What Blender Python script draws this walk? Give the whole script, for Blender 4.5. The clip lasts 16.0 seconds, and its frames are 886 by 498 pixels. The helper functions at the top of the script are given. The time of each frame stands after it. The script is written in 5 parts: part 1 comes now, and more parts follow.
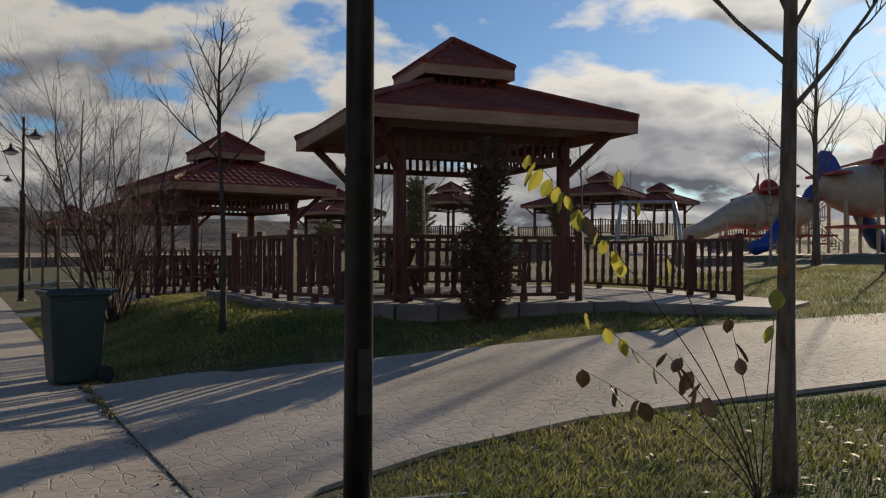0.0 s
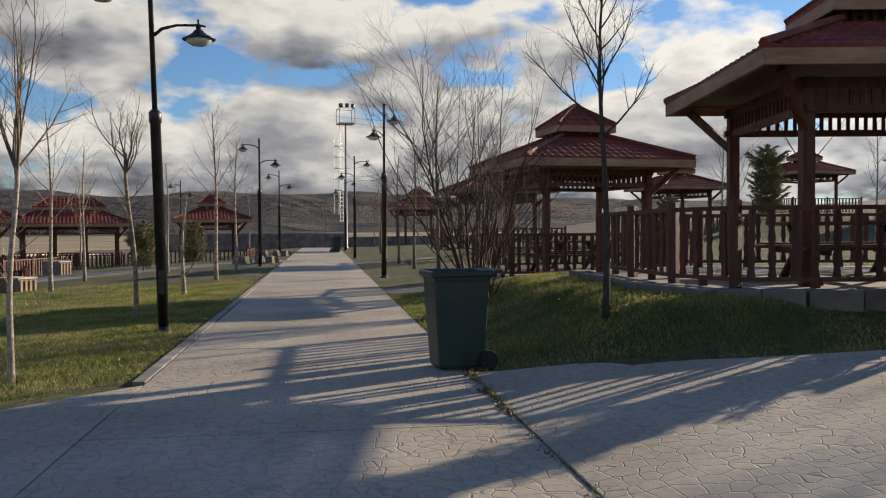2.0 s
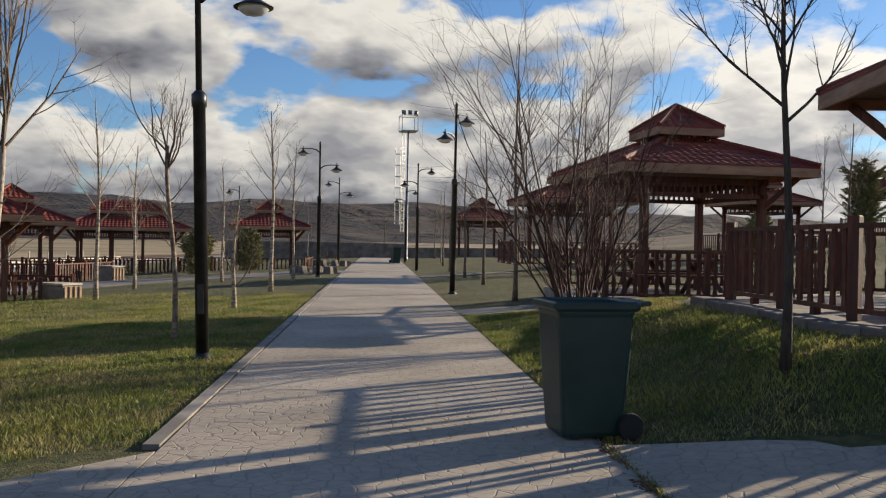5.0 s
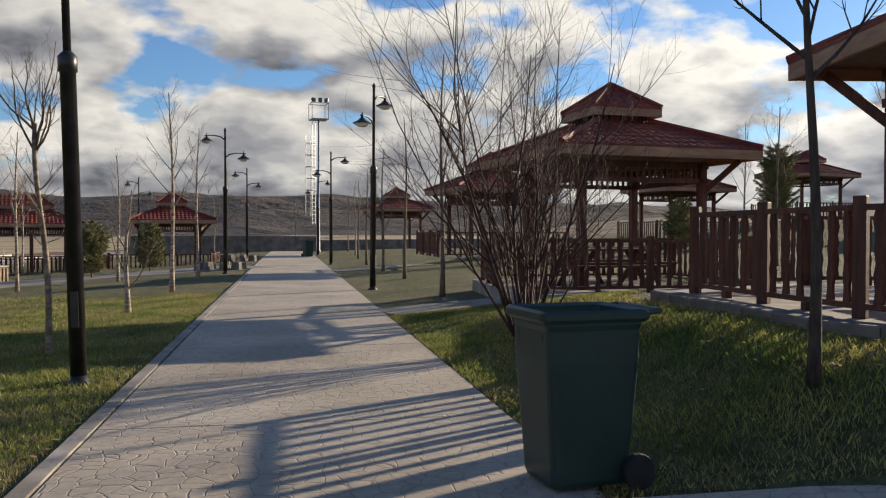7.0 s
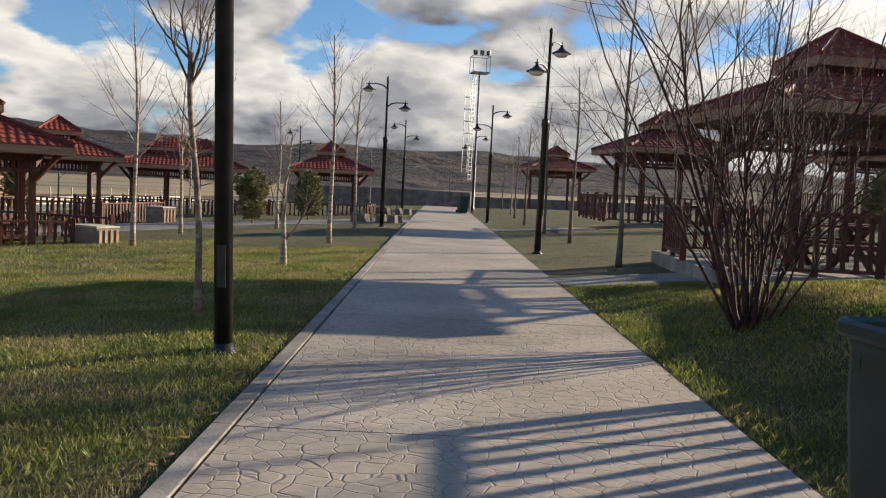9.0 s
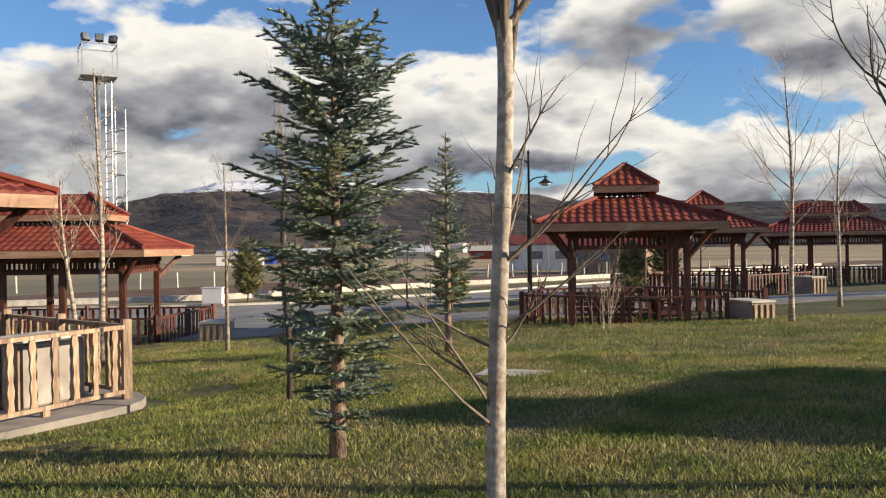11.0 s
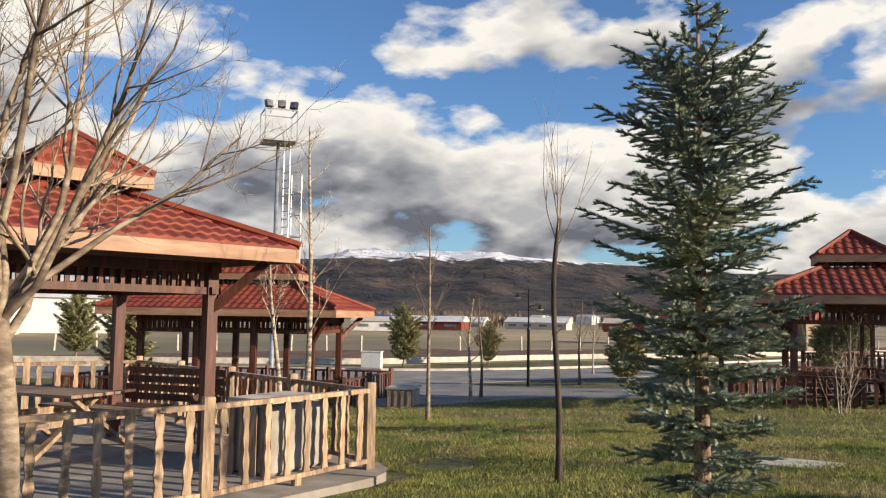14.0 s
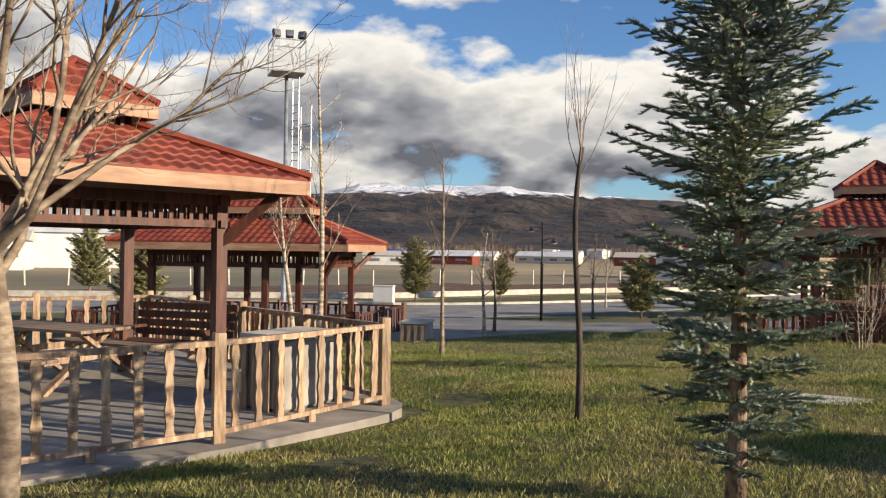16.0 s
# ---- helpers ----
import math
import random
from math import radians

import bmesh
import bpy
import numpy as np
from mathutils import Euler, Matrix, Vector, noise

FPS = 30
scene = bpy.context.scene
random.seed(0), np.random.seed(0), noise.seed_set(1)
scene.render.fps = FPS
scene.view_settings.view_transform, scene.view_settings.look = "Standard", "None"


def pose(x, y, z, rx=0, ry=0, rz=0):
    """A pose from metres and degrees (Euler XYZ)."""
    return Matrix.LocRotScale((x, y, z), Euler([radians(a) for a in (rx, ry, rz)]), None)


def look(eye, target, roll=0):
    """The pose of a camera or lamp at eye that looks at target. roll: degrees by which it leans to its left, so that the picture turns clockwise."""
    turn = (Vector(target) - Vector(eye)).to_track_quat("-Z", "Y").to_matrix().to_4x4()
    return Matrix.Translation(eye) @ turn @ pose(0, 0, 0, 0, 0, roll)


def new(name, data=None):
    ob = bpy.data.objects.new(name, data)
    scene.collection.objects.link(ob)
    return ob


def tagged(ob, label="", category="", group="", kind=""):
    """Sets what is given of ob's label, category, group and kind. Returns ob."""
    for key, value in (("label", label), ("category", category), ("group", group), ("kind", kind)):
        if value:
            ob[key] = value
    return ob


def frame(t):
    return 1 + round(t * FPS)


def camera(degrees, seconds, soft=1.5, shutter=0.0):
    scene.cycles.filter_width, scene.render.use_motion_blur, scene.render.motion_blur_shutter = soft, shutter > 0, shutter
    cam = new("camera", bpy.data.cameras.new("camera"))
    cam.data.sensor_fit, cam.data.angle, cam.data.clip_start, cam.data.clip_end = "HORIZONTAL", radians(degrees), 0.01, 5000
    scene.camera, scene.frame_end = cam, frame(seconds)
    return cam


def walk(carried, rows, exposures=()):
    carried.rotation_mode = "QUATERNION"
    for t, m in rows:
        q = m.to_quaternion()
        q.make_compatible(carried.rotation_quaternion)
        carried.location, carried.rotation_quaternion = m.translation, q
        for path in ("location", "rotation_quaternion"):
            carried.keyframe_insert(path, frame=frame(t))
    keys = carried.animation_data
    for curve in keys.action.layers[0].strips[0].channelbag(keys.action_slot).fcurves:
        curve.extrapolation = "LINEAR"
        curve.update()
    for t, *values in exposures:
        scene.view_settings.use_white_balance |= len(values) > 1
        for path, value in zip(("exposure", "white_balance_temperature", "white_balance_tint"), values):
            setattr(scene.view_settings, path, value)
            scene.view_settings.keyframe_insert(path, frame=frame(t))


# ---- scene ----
cam = camera(55.6, 16.0, soft=1.2)
PATH = [
    (0, (0.082, 0.371, 1.456), (1.084, 2.102, 1.466), 0.3),
    (0.5, (-0.038, 0.722, 1.439), (0.92, 2.477, 1.396), 1.2),
    (1, (-0.091, 1.029, 1.432), (0.627, 2.895, 1.379), 1.0),
    (1.5, (-0.112, 1.357, 1.465), (0.282, 3.318, 1.422), 0.8),
    (2, (-0.176, 1.724, 1.445), (0.11, 3.703, 1.401), -0.3),
    (2.5, (-0.179, 2.109, 1.46), (0.06, 4.095, 1.459), -0.8),
    (3, (-0.22, 2.471, 1.459), (-0.067, 4.465, 1.469), 1.1),
    (3.5, (-0.246, 2.84, 1.471), (-0.094, 4.834, 1.442), 1.8),
    (3.7, (-0.252, 2.973, 1.458), (-0.119, 4.968, 1.431), 1.3),
    (5.8, (-0.405, 4.68, 1.452), (-0.184, 6.668, 1.444), 0.2),
    (6, (-0.393, 4.828, 1.446), (-0.119, 6.809, 1.442), -0.1),
    (6.5, (-0.393, 5.169, 1.455), (0.01, 7.128, 1.455), -0.3),
    (7, (-0.434, 5.574, 1.46), (-0.072, 7.54, 1.424), 0.1),
    (7.5, (-0.466, 5.981, 1.452), (-0.157, 7.956, 1.375), -1.3),
    (8, (-0.457, 6.391, 1.449), (-0.19, 8.37, 1.334), -1.2),
    (8.2, (-0.471, 6.552, 1.441), (-0.25, 8.535, 1.312), -0.2),
    (10.3, (-1.196, 8.051, 1.476), (-1.958, 9.895, 1.344), -0.6),
    (10.5, (-1.257, 8.129, 1.447), (-2.218, 9.881, 1.358), -1.7),
    (10.8, (-1.441, 8.282, 1.458), (-2.636, 9.885, 1.423), -1.3),
    (11, (-1.657, 8.318, 1.466), (-2.963, 9.832, 1.461), -0.8),
    (11.2, (-1.804, 8.308, 1.483), (-3.185, 9.754, 1.493), -1.0),
    (11.5, (-2.011, 8.244, 1.516), (-3.46, 9.62, 1.582), 0.4),
    (12, (-2.346, 8.22, 1.509), (-3.886, 9.491, 1.61), 1.6),
    (12.5, (-2.696, 8.125, 1.474), (-4.237, 9.396, 1.561), 1.6),
    (13, (-2.958, 7.965, 1.444), (-4.462, 9.281, 1.515), 0.6),
    (13.5, (-3.299, 7.914, 1.411), (-4.845, 9.175, 1.537), 0.7),
    (14, (-3.488, 7.837, 1.399), (-5.001, 9.135, 1.559), 0.9),
    (14.5, (-3.651, 7.804, 1.409), (-5.112, 9.158, 1.586), 0.7),
    (15, (-3.747, 7.891, 1.407), (-5.261, 9.187, 1.575), 1.4),
    (15.5, (-3.779, 7.958, 1.399), (-5.348, 9.194, 1.504), 1.7),
    (16, (-3.795, 8.016, 1.389), (-5.328, 9.301, 1.393), 0.8),
]
EXPOSURES = [(0.0, -0.14), (0.5, -0.33), (1.0, -0.36), (1.5, 0.30), (2.0, 0.42), (8.2, 0.58), (10.6, 0.72), (16.0, 0.70)]
walk(cam, [(t, look(eye, target, roll)) for t, eye, target, roll in PATH], EXPOSURES)


# ---- light ----
SUN_AZ, SUN_EL = 60.3, 16.4
sun_way = Vector((math.sin(radians(SUN_AZ)) * math.cos(radians(SUN_EL)), math.cos(radians(SUN_AZ)) * math.cos(radians(SUN_EL)), math.sin(radians(SUN_EL))))
sun = new("sun", bpy.data.lights.new("sun", "SUN"))
sun.data.energy, sun.data.angle, sun.data.color = 5.0, radians(0.55), (1.0, 0.84, 0.63)
sun.matrix_world = look(sun_way * 60, (0, 0, 0))


def link(tree, a, b):
    tree.links.new(a, b)


def sky():
    w = bpy.data.worlds.new("sky")
    scene.world = w
    w.use_nodes = True
    nt = w.node_tree
    nt.nodes.clear()
    N = nt.nodes.new
    out, mix = N("ShaderNodeOutputWorld"), N("ShaderNodeMixShader")
    air, cloud = N("ShaderNodeBackground"), N("ShaderNodeBackground")
    tex = N("ShaderNodeTexSky")
    tex.sky_type, tex.sun_disc = "NISHITA", False
    tex.sun_elevation, tex.sun_rotation = radians(SUN_EL), radians(SUN_AZ)
    tex.air_density, tex.dust_density, tex.ozone_density = 1.0, 0.3, 1.0
    air.inputs["Strength"].default_value = 0.077
    clear = N("ShaderNodeMix")
    clear.data_type, clear.blend_type = "RGBA", "MULTIPLY"
    clear.inputs["Factor"].default_value = 1.0
    clear.inputs[7].default_value = (0.60, 0.86, 1.24, 1)
    link(nt, tex.outputs[0], clear.inputs[6])
    link(nt, clear.outputs[2], air.inputs["Color"])
    co, sep = N("ShaderNodeTexCoord"), N("ShaderNodeSeparateXYZ")
    link(nt, co.outputs["Generated"], sep.inputs[0])

    def m(op, a, b=None, c=None, clamp=False):
        n = N("ShaderNodeMath")
        n.operation, n.use_clamp = op, clamp
        for i, v in enumerate((a, b, c)):
            if v is None:
                continue
            if isinstance(v, (int, float)):
                n.inputs[i].default_value = v
            else:
                link(nt, v, n.inputs[i])
        return n.outputs[0]

    up = m("MAXIMUM", sep.outputs[2], 0.0)

    def layer(lift):
        """Directions laid out on a flat cloud layer, seen as if from a little higher in the sky by lift."""
        k = m("DIVIDE", 1.0, m("ADD", up, 0.36 + lift))
        c = N("ShaderNodeCombineXYZ")
        link(nt, m("MULTIPLY", sep.outputs[0], k), c.inputs[0])
        link(nt, m("MULTIPLY", sep.outputs[1], k), c.inputs[1])
        link(nt, m("MULTIPLY", up, 1.6), c.inputs[2])
        return c.outputs[0]

    def fbm(where, scale, detail, rough, shift):
        mp, n = N("ShaderNodeMapping"), N("ShaderNodeTexNoise")
        mp.inputs["Location"].default_value = shift
        link(nt, where, mp.inputs[0])
        link(nt, mp.outputs[0], n.inputs["Vector"])
        n.inputs["Scale"].default_value, n.inputs["Detail"].default_value, n.inputs["Roughness"].default_value = scale, detail, rough
        return n.outputs[0]

    # puffs, and the same puffs a little higher: where those are thinner, a puff shows its sunlit top
    here, higher = layer(0.0), layer(0.045)
    body = fbm(here, 3.3, 10.0, 0.5, (3.1, 7.4, 0.2))
    soft = fbm(here, 3.3, 4.5, 0.5, (3.1, 7.4, 0.2))
    above = fbm(higher, 3.3, 4.5, 0.5, (3.1, 7.4, 0.2))
    banks = fbm(here, 0.9, 3.0, 0.5, (9.0, 2.6, 1.0))
    cover = m("ADD", body, m("MULTIPLY", m("SUBTRACT", banks, 0.5), 0.34))
    cover = m("ADD", cover, m("MULTIPLY", m("SUBTRACT", 0.28, up), 0.55))
    mask = m("MULTIPLY", m("SUBTRACT", cover, 0.478), 15.0, clamp=True)
    thick = m("MULTIPLY", m("SUBTRACT", cover, 0.478), 3.6, clamp=True)
    lit = m("ADD", m("MULTIPLY", m("SUBTRACT", soft, above), 3.8), 0.74, clamp=True)
    shade = m("MULTIPLY", lit, m("SUBTRACT", 1.0, m("MULTIPLY", thick, 0.54)), clamp=True)
    # thin edges let the light through
    shade = m("ADD", shade, m("MULTIPLY", m("SUBTRACT", 1.0, m("MULTIPLY", thick, 3.0, clamp=True)), 0.2), clamp=True)
    ramp = N("ShaderNodeValToRGB")
    e = ramp.color_ramp.elements
    e[0].position, e[0].color = 0.08, (0.16, 0.165, 0.192, 1)
    e[1].position, e[1].color = 0.8, (1.0, 0.95, 0.86, 1)
    mid = e.new(0.4)
    mid.color = (0.41, 0.412, 0.43, 1)
    link(nt, shade, ramp.inputs[0])
    link(nt, ramp.outputs[0], cloud.inputs["Color"])
    # thin cloud glows round the sun
    toward = N("ShaderNodeVectorMath")
    toward.operation = "DOT_PRODUCT"
    link(nt, co.outputs["Generated"], toward.inputs[0])
    toward.inputs[1].default_value = sun_way
    glow = m("POWER", m("MAXIMUM", toward.outputs["Value"], 0.0), 7.0)
    link(nt, m("ADD", m("MULTIPLY", glow, 0.40), 0.60), cloud.inputs["Strength"])
    link(nt, mask, mix.inputs[0])
    link(nt, air.outputs[0], mix.inputs[1])
    link(nt, cloud.outputs[0], mix.inputs[2])
    link(nt, mix.outputs[0], out.inputs[0])


sky()


# ---- materials ----
def material(name, rough=0.7, metal=0.0):
    mt = bpy.data.materials.new(name)
    mt.use_nodes = True
    b = mt.node_tree.nodes["Principled BSDF"]
    b.inputs["Roughness"].default_value, b.inputs["Metallic"].default_value = rough, metal
    return mt, mt.node_tree, b


def noisy(name, c1, c2, scale=4.0, detail=6.0, rough=0.75, metal=0.0, bump=0.2, bump_scale=30.0, stretch=(1, 1, 1), c3=None, big=0.4, each=0.0, dist=0.01, lo=0.35, hi=0.65, island=0.0):
    """Two colours by a fine noise, a third by a broad one, a bump, and a tone of its own for each object."""
    mt, nt, b = material(name, rough, metal)
    N = nt.nodes.new
    co, mp = N("ShaderNodeTexCoord"), N("ShaderNodeMapping")
    mp.inputs["Scale"].default_value = stretch
    link(nt, co.outputs["Object"], mp.inputs[0])
    n1, n2, n3 = N("ShaderNodeTexNoise"), N("ShaderNodeTexNoise"), N("ShaderNodeTexNoise")
    for n, sc, d in ((n1, scale, detail), (n2, big, 4.0), (n3, bump_scale, 5.0)):
        link(nt, mp.outputs[0], n.inputs["Vector"])
        n.inputs["Scale"].default_value, n.inputs["Detail"].default_value = sc, d
    r = N("ShaderNodeValToRGB")
    r.color_ramp.elements[0].position, r.color_ramp.elements[0].color = lo, (*c1, 1)
    r.color_ramp.elements[1].position, r.color_ramp.elements[1].color = hi, (*c2, 1)
    link(nt, n1.outputs[0], r.inputs[0])
    col = r.outputs[0]
    if c3:
        mx, rr = N("ShaderNodeMix"), N("ShaderNodeValToRGB")
        mx.data_type = "RGBA"
        rr.color_ramp.elements[0].position, rr.color_ramp.elements[1].position = 0.45, 0.68
        link(nt, n2.outputs[0], rr.inputs[0])
        link(nt, rr.outputs[0], mx.inputs["Factor"])
        link(nt, col, mx.inputs[6])
        mx.inputs[7].default_value = (*c3, 1)
        col = mx.outputs[2]
    if each:
        info, hsv, mr = N("ShaderNodeObjectInfo"), N("ShaderNodeHueSaturation"), N("ShaderNodeMapRange")
        mr.inputs["To Min"].default_value, mr.inputs["To Max"].default_value = 1 - each, 1 + each
        link(nt, info.outputs["Random"], mr.inputs["Value"])
        link(nt, mr.outputs[0], hsv.inputs["Value"])
        link(nt, col, hsv.inputs["Color"])
        col = hsv.outputs[0]
    if island:
        geo, hs2, mr2 = N("ShaderNodeNewGeometry"), N("ShaderNodeHueSaturation"), N("ShaderNodeMapRange")
        mr2.inputs["To Min"].default_value, mr2.inputs["To Max"].default_value = 1 - island, 1 + island
        link(nt, geo.outputs["Random Per Island"], mr2.inputs["Value"])
        link(nt, mr2.outputs[0], hs2.inputs["Value"])
        link(nt, col, hs2.inputs["Color"])
        col = hs2.outputs[0]
    link(nt, col, b.inputs["Base Color"])
    if bump:
        bp = N("ShaderNodeBump")
        bp.inputs["Strength"].default_value, bp.inputs["Distance"].default_value = bump, dist
        link(nt, n3.outputs[0], bp.inputs["Height"])
        link(nt, bp.outputs[0], b.inputs["Normal"])
    return mt


def stamped():
    """Stamped concrete: fan-shaped setts pressed into the surface, worn and dusty."""
    mt, nt, b = material("stamped_concrete", 0.82)
    N = nt.nodes.new
    co, dx = N("ShaderNodeTexCoord"), N("ShaderNodeTexNoise")
    dx.inputs["Scale"].default_value = 2.2
    link(nt, co.outputs["Object"], dx.inputs["Vector"])
    add = N("ShaderNodeMix")
    add.data_type = "RGBA"
    add.inputs["Factor"].default_value = 0.13
    link(nt, co.outputs["Object"], add.inputs[6])
    link(nt, dx.outputs["Color"], add.inputs[7])
    v = N("ShaderNodeTexVoronoi")
    v.feature = "DISTANCE_TO_EDGE"
    v.inputs["Scale"].default_value, v.inputs["Randomness"].default_value = 8.5, 0.7
    link(nt, add.outputs[2], v.inputs["Vector"])
    v2 = N("ShaderNodeTexVoronoi")
    v2.inputs["Scale"].default_value, v2.inputs["Randomness"].default_value = 8.5, 0.7
    link(nt, add.outputs[2], v2.inputs["Vector"])
    jr = N("ShaderNodeValToRGB")
    jr.color_ramp.elements[0].position, jr.color_ramp.elements[1].position = 0.0, 0.045
    link(nt, v.outputs[0], jr.inputs[0])
    n1, n2 = N("ShaderNodeTexNoise"), N("ShaderNodeTexNoise")
    for n, sc in ((n1, 0.55), (n2, 14.0)):
        n.inputs["Scale"].default_value, n.inputs["Detail"].default_value = sc, 7.0
        link(nt, co.outputs["Object"], n.inputs["Vector"])
    r = N("ShaderNodeValToRGB")
    r.color_ramp.elements[0].position, r.color_ramp.elements[0].color = 0.33, (0.42, 0.355, 0.275, 1)
    r.color_ramp.elements[1].position, r.color_ramp.elements[1].color = 0.68, (0.62, 0.535, 0.43, 1)
    link(nt, n1.outputs[0], r.inputs[0])
    mul = N("ShaderNodeMix")
    mul.data_type, mul.blend_type = "RGBA", "MULTIPLY"
    mul.inputs["Factor"].default_value = 0.4
    link(nt, r.outputs[0], mul.inputs[6])
    link(nt, n2.outputs[0], mul.inputs[7])
    mul2 = N("ShaderNodeMix")
    mul2.data_type, mul2.blend_type = "RGBA", "MULTIPLY"
    mul2.inputs["Factor"].default_value = 0.27
    link(nt, mul.outputs[2], mul2.inputs[6])
    link(nt, jr.outputs[0], mul2.inputs[7])
    link(nt, mul2.outputs[2], b.inputs["Base Color"])
    hsum = N("ShaderNodeMath")
    hsum.operation = "MULTIPLY_ADD"
    link(nt, v2.outputs["Color"], hsum.inputs[0])
    hsum.inputs[1].default_value = 0.35
    link(nt, jr.outputs[0], hsum.inputs[2])
    b1, b2 = N("ShaderNodeBump"), N("ShaderNodeBump")
    b1.inputs["Strength"].default_value, b1.inputs["Distance"].default_value = 0.5, 0.008
    b2.inputs["Strength"].default_value, b2.inputs["Distance"].default_value = 0.35, 0.008
    link(nt, hsum.outputs[0], b1.inputs["Height"])
    link(nt, n2.outputs[0], b2.inputs["Height"])
    link(nt, b1.outputs[0], b2.inputs["Normal"])
    link(nt, b2.outputs[0], b.inputs["Normal"])
    return mt


def hill_stuff():
    """Bare brown hillsides with cloud shade painted in as dark bluish patches, and snow on the highest ground."""
    mt, nt, b = material("hillside", 0.95)
    N = nt.nodes.new
    co = N("ShaderNodeTexCoord")
    n1, n2 = N("ShaderNodeTexNoise"), N("ShaderNodeTexNoise")
    for n, sc in ((n1, 0.006), (n2, 0.02)):
        n.inputs["Scale"].default_value, n.inputs["Detail"].default_value = sc, 9.0
        link(nt, co.outputs["Object"], n.inputs["Vector"])
    # near-black blue paints cloud shade into the colour, brown the sunlit slopes
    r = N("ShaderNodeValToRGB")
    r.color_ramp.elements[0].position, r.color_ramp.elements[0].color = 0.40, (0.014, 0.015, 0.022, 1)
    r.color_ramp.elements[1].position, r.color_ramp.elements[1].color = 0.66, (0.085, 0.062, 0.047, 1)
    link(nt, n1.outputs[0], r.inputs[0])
    sep, ma, th = N("ShaderNodeSeparateXYZ"), N("ShaderNodeMath"), N("ShaderNodeMapRange")
    link(nt, co.outputs["Object"], sep.inputs[0])
    ma.operation = "MULTIPLY_ADD"
    link(nt, n2.outputs[0], ma.inputs[0])
    ma.inputs[1].default_value = 90.0
    link(nt, sep.outputs[2], ma.inputs[2])
    th.inputs["From Min"].default_value, th.inputs["From Max"].default_value = 243.0, 256.0
    link(nt, ma.outputs[0], th.inputs["Value"])
    mx = N("ShaderNodeMix")
    mx.data_type = "RGBA"
    link(nt, th.outputs[0], mx.inputs["Factor"])
    link(nt, r.outputs[0], mx.inputs[6])
    mx.inputs[7].default_value = (0.85, 0.86, 0.9, 1)
    link(nt, mx.outputs[2], b.inputs["Base Color"])
    folds, bp = N("ShaderNodeTexNoise"), N("ShaderNodeBump")
    folds.inputs["Scale"].default_value, folds.inputs["Detail"].default_value, folds.inputs["Roughness"].default_value = 0.008, 10.0, 0.6
    link(nt, co.outputs["Object"], folds.inputs["Vector"])
    bp.inputs["Strength"].default_value, bp.inputs["Distance"].default_value = 1.0, 90.0
    link(nt, folds.outputs[0], bp.inputs["Height"])
    link(nt, bp.outputs[0], b.inputs["Normal"])
    return mt


def leafy(mt, share):
    """Lets part of the light pass through thin leaves and blades."""
    nt = mt.node_tree
    b, out = nt.nodes["Principled BSDF"], nt.nodes["Material Output"]
    tr, mix = nt.nodes.new("ShaderNodeBsdfTranslucent"), nt.nodes.new("ShaderNodeMixShader")
    link(nt, b.inputs["Base Color"].links[0].from_socket, tr.inputs["Color"])
    mix.inputs[0].default_value = share
    link(nt, b.outputs[0], mix.inputs[1])
    link(nt, tr.outputs[0], mix.inputs[2])
    link(nt, mix.outputs[0], out.inputs["Surface"])
    return mt


STAMPED = stamped()
HILL = hill_stuff()
GRASS = noisy("grass_turf", (0.056, 0.066, 0.017), (0.13, 0.124, 0.040), 9.0, 8.0, 0.9, bump=0.9, bump_scale=60, c3=(0.15, 0.12, 0.05), big=0.5, dist=0.05, lo=0.40, hi=0.60)
BLADE = leafy(noisy("grass_blade", (0.115, 0.165, 0.030), (0.31, 0.305, 0.080), 1.3, 4.0, 0.6, bump=0, c3=(0.36, 0.30, 0.125), big=0.9, island=0.55), 0.35)
FIELD = noisy("dry_field", (0.25, 0.185, 0.10), (0.43, 0.325, 0.18), 0.05, 8.0, 0.95, bump=0.3, bump_scale=1.0, c3=(0.12, 0.11, 0.06), big=0.012)
SLOPE = noisy("dry_slope", (0.075, 0.056, 0.033), (0.16, 0.12, 0.068), 0.05, 8.0, 0.95, bump=0.4, bump_scale=1.0, c3=(0.06, 0.052, 0.033), big=0.012)
PLOUGHED = noisy("ploughed_soil", (0.075, 0.038, 0.022), (0.16, 0.085, 0.048), 0.6, 8.0, 0.95, bump=0.8, bump_scale=2.0, dist=0.2)
ROAD = noisy("road_asphalt", (0.17, 0.16, 0.15), (0.27, 0.25, 0.23), 0.8, 8.0, 0.85, bump=0.2, bump_scale=40)
CONCRETE = noisy("concrete", (0.24, 0.21, 0.18), (0.40, 0.36, 0.31), 3.0, 9.0, 0.85, bump=0.35, bump_scale=45, c3=(0.2, 0.18, 0.15), big=0.8)
KERB = noisy("kerb_concrete", (0.42, 0.38, 0.32), (0.62, 0.57, 0.48), 3.0, 8.0, 0.85, bump=0.3, bump_scale=40)
ROOFTILE = noisy("red_tile_sheet", (0.16, 0.028, 0.012), (0.275, 0.056, 0.024), 2.0, 8.0, 0.72, bump=0.15, bump_scale=60, c3=(0.16, 0.02, 0.014), big=0.8)
WOOD = noisy("stained_wood", (0.060, 0.017, 0.010), (0.150, 0.046, 0.023), 3.0, 8.0, 0.6, bump=0.3, bump_scale=18, stretch=(6, 6, 0.7), c3=(0.055, 0.02, 0.013), big=0.5, each=0.22)
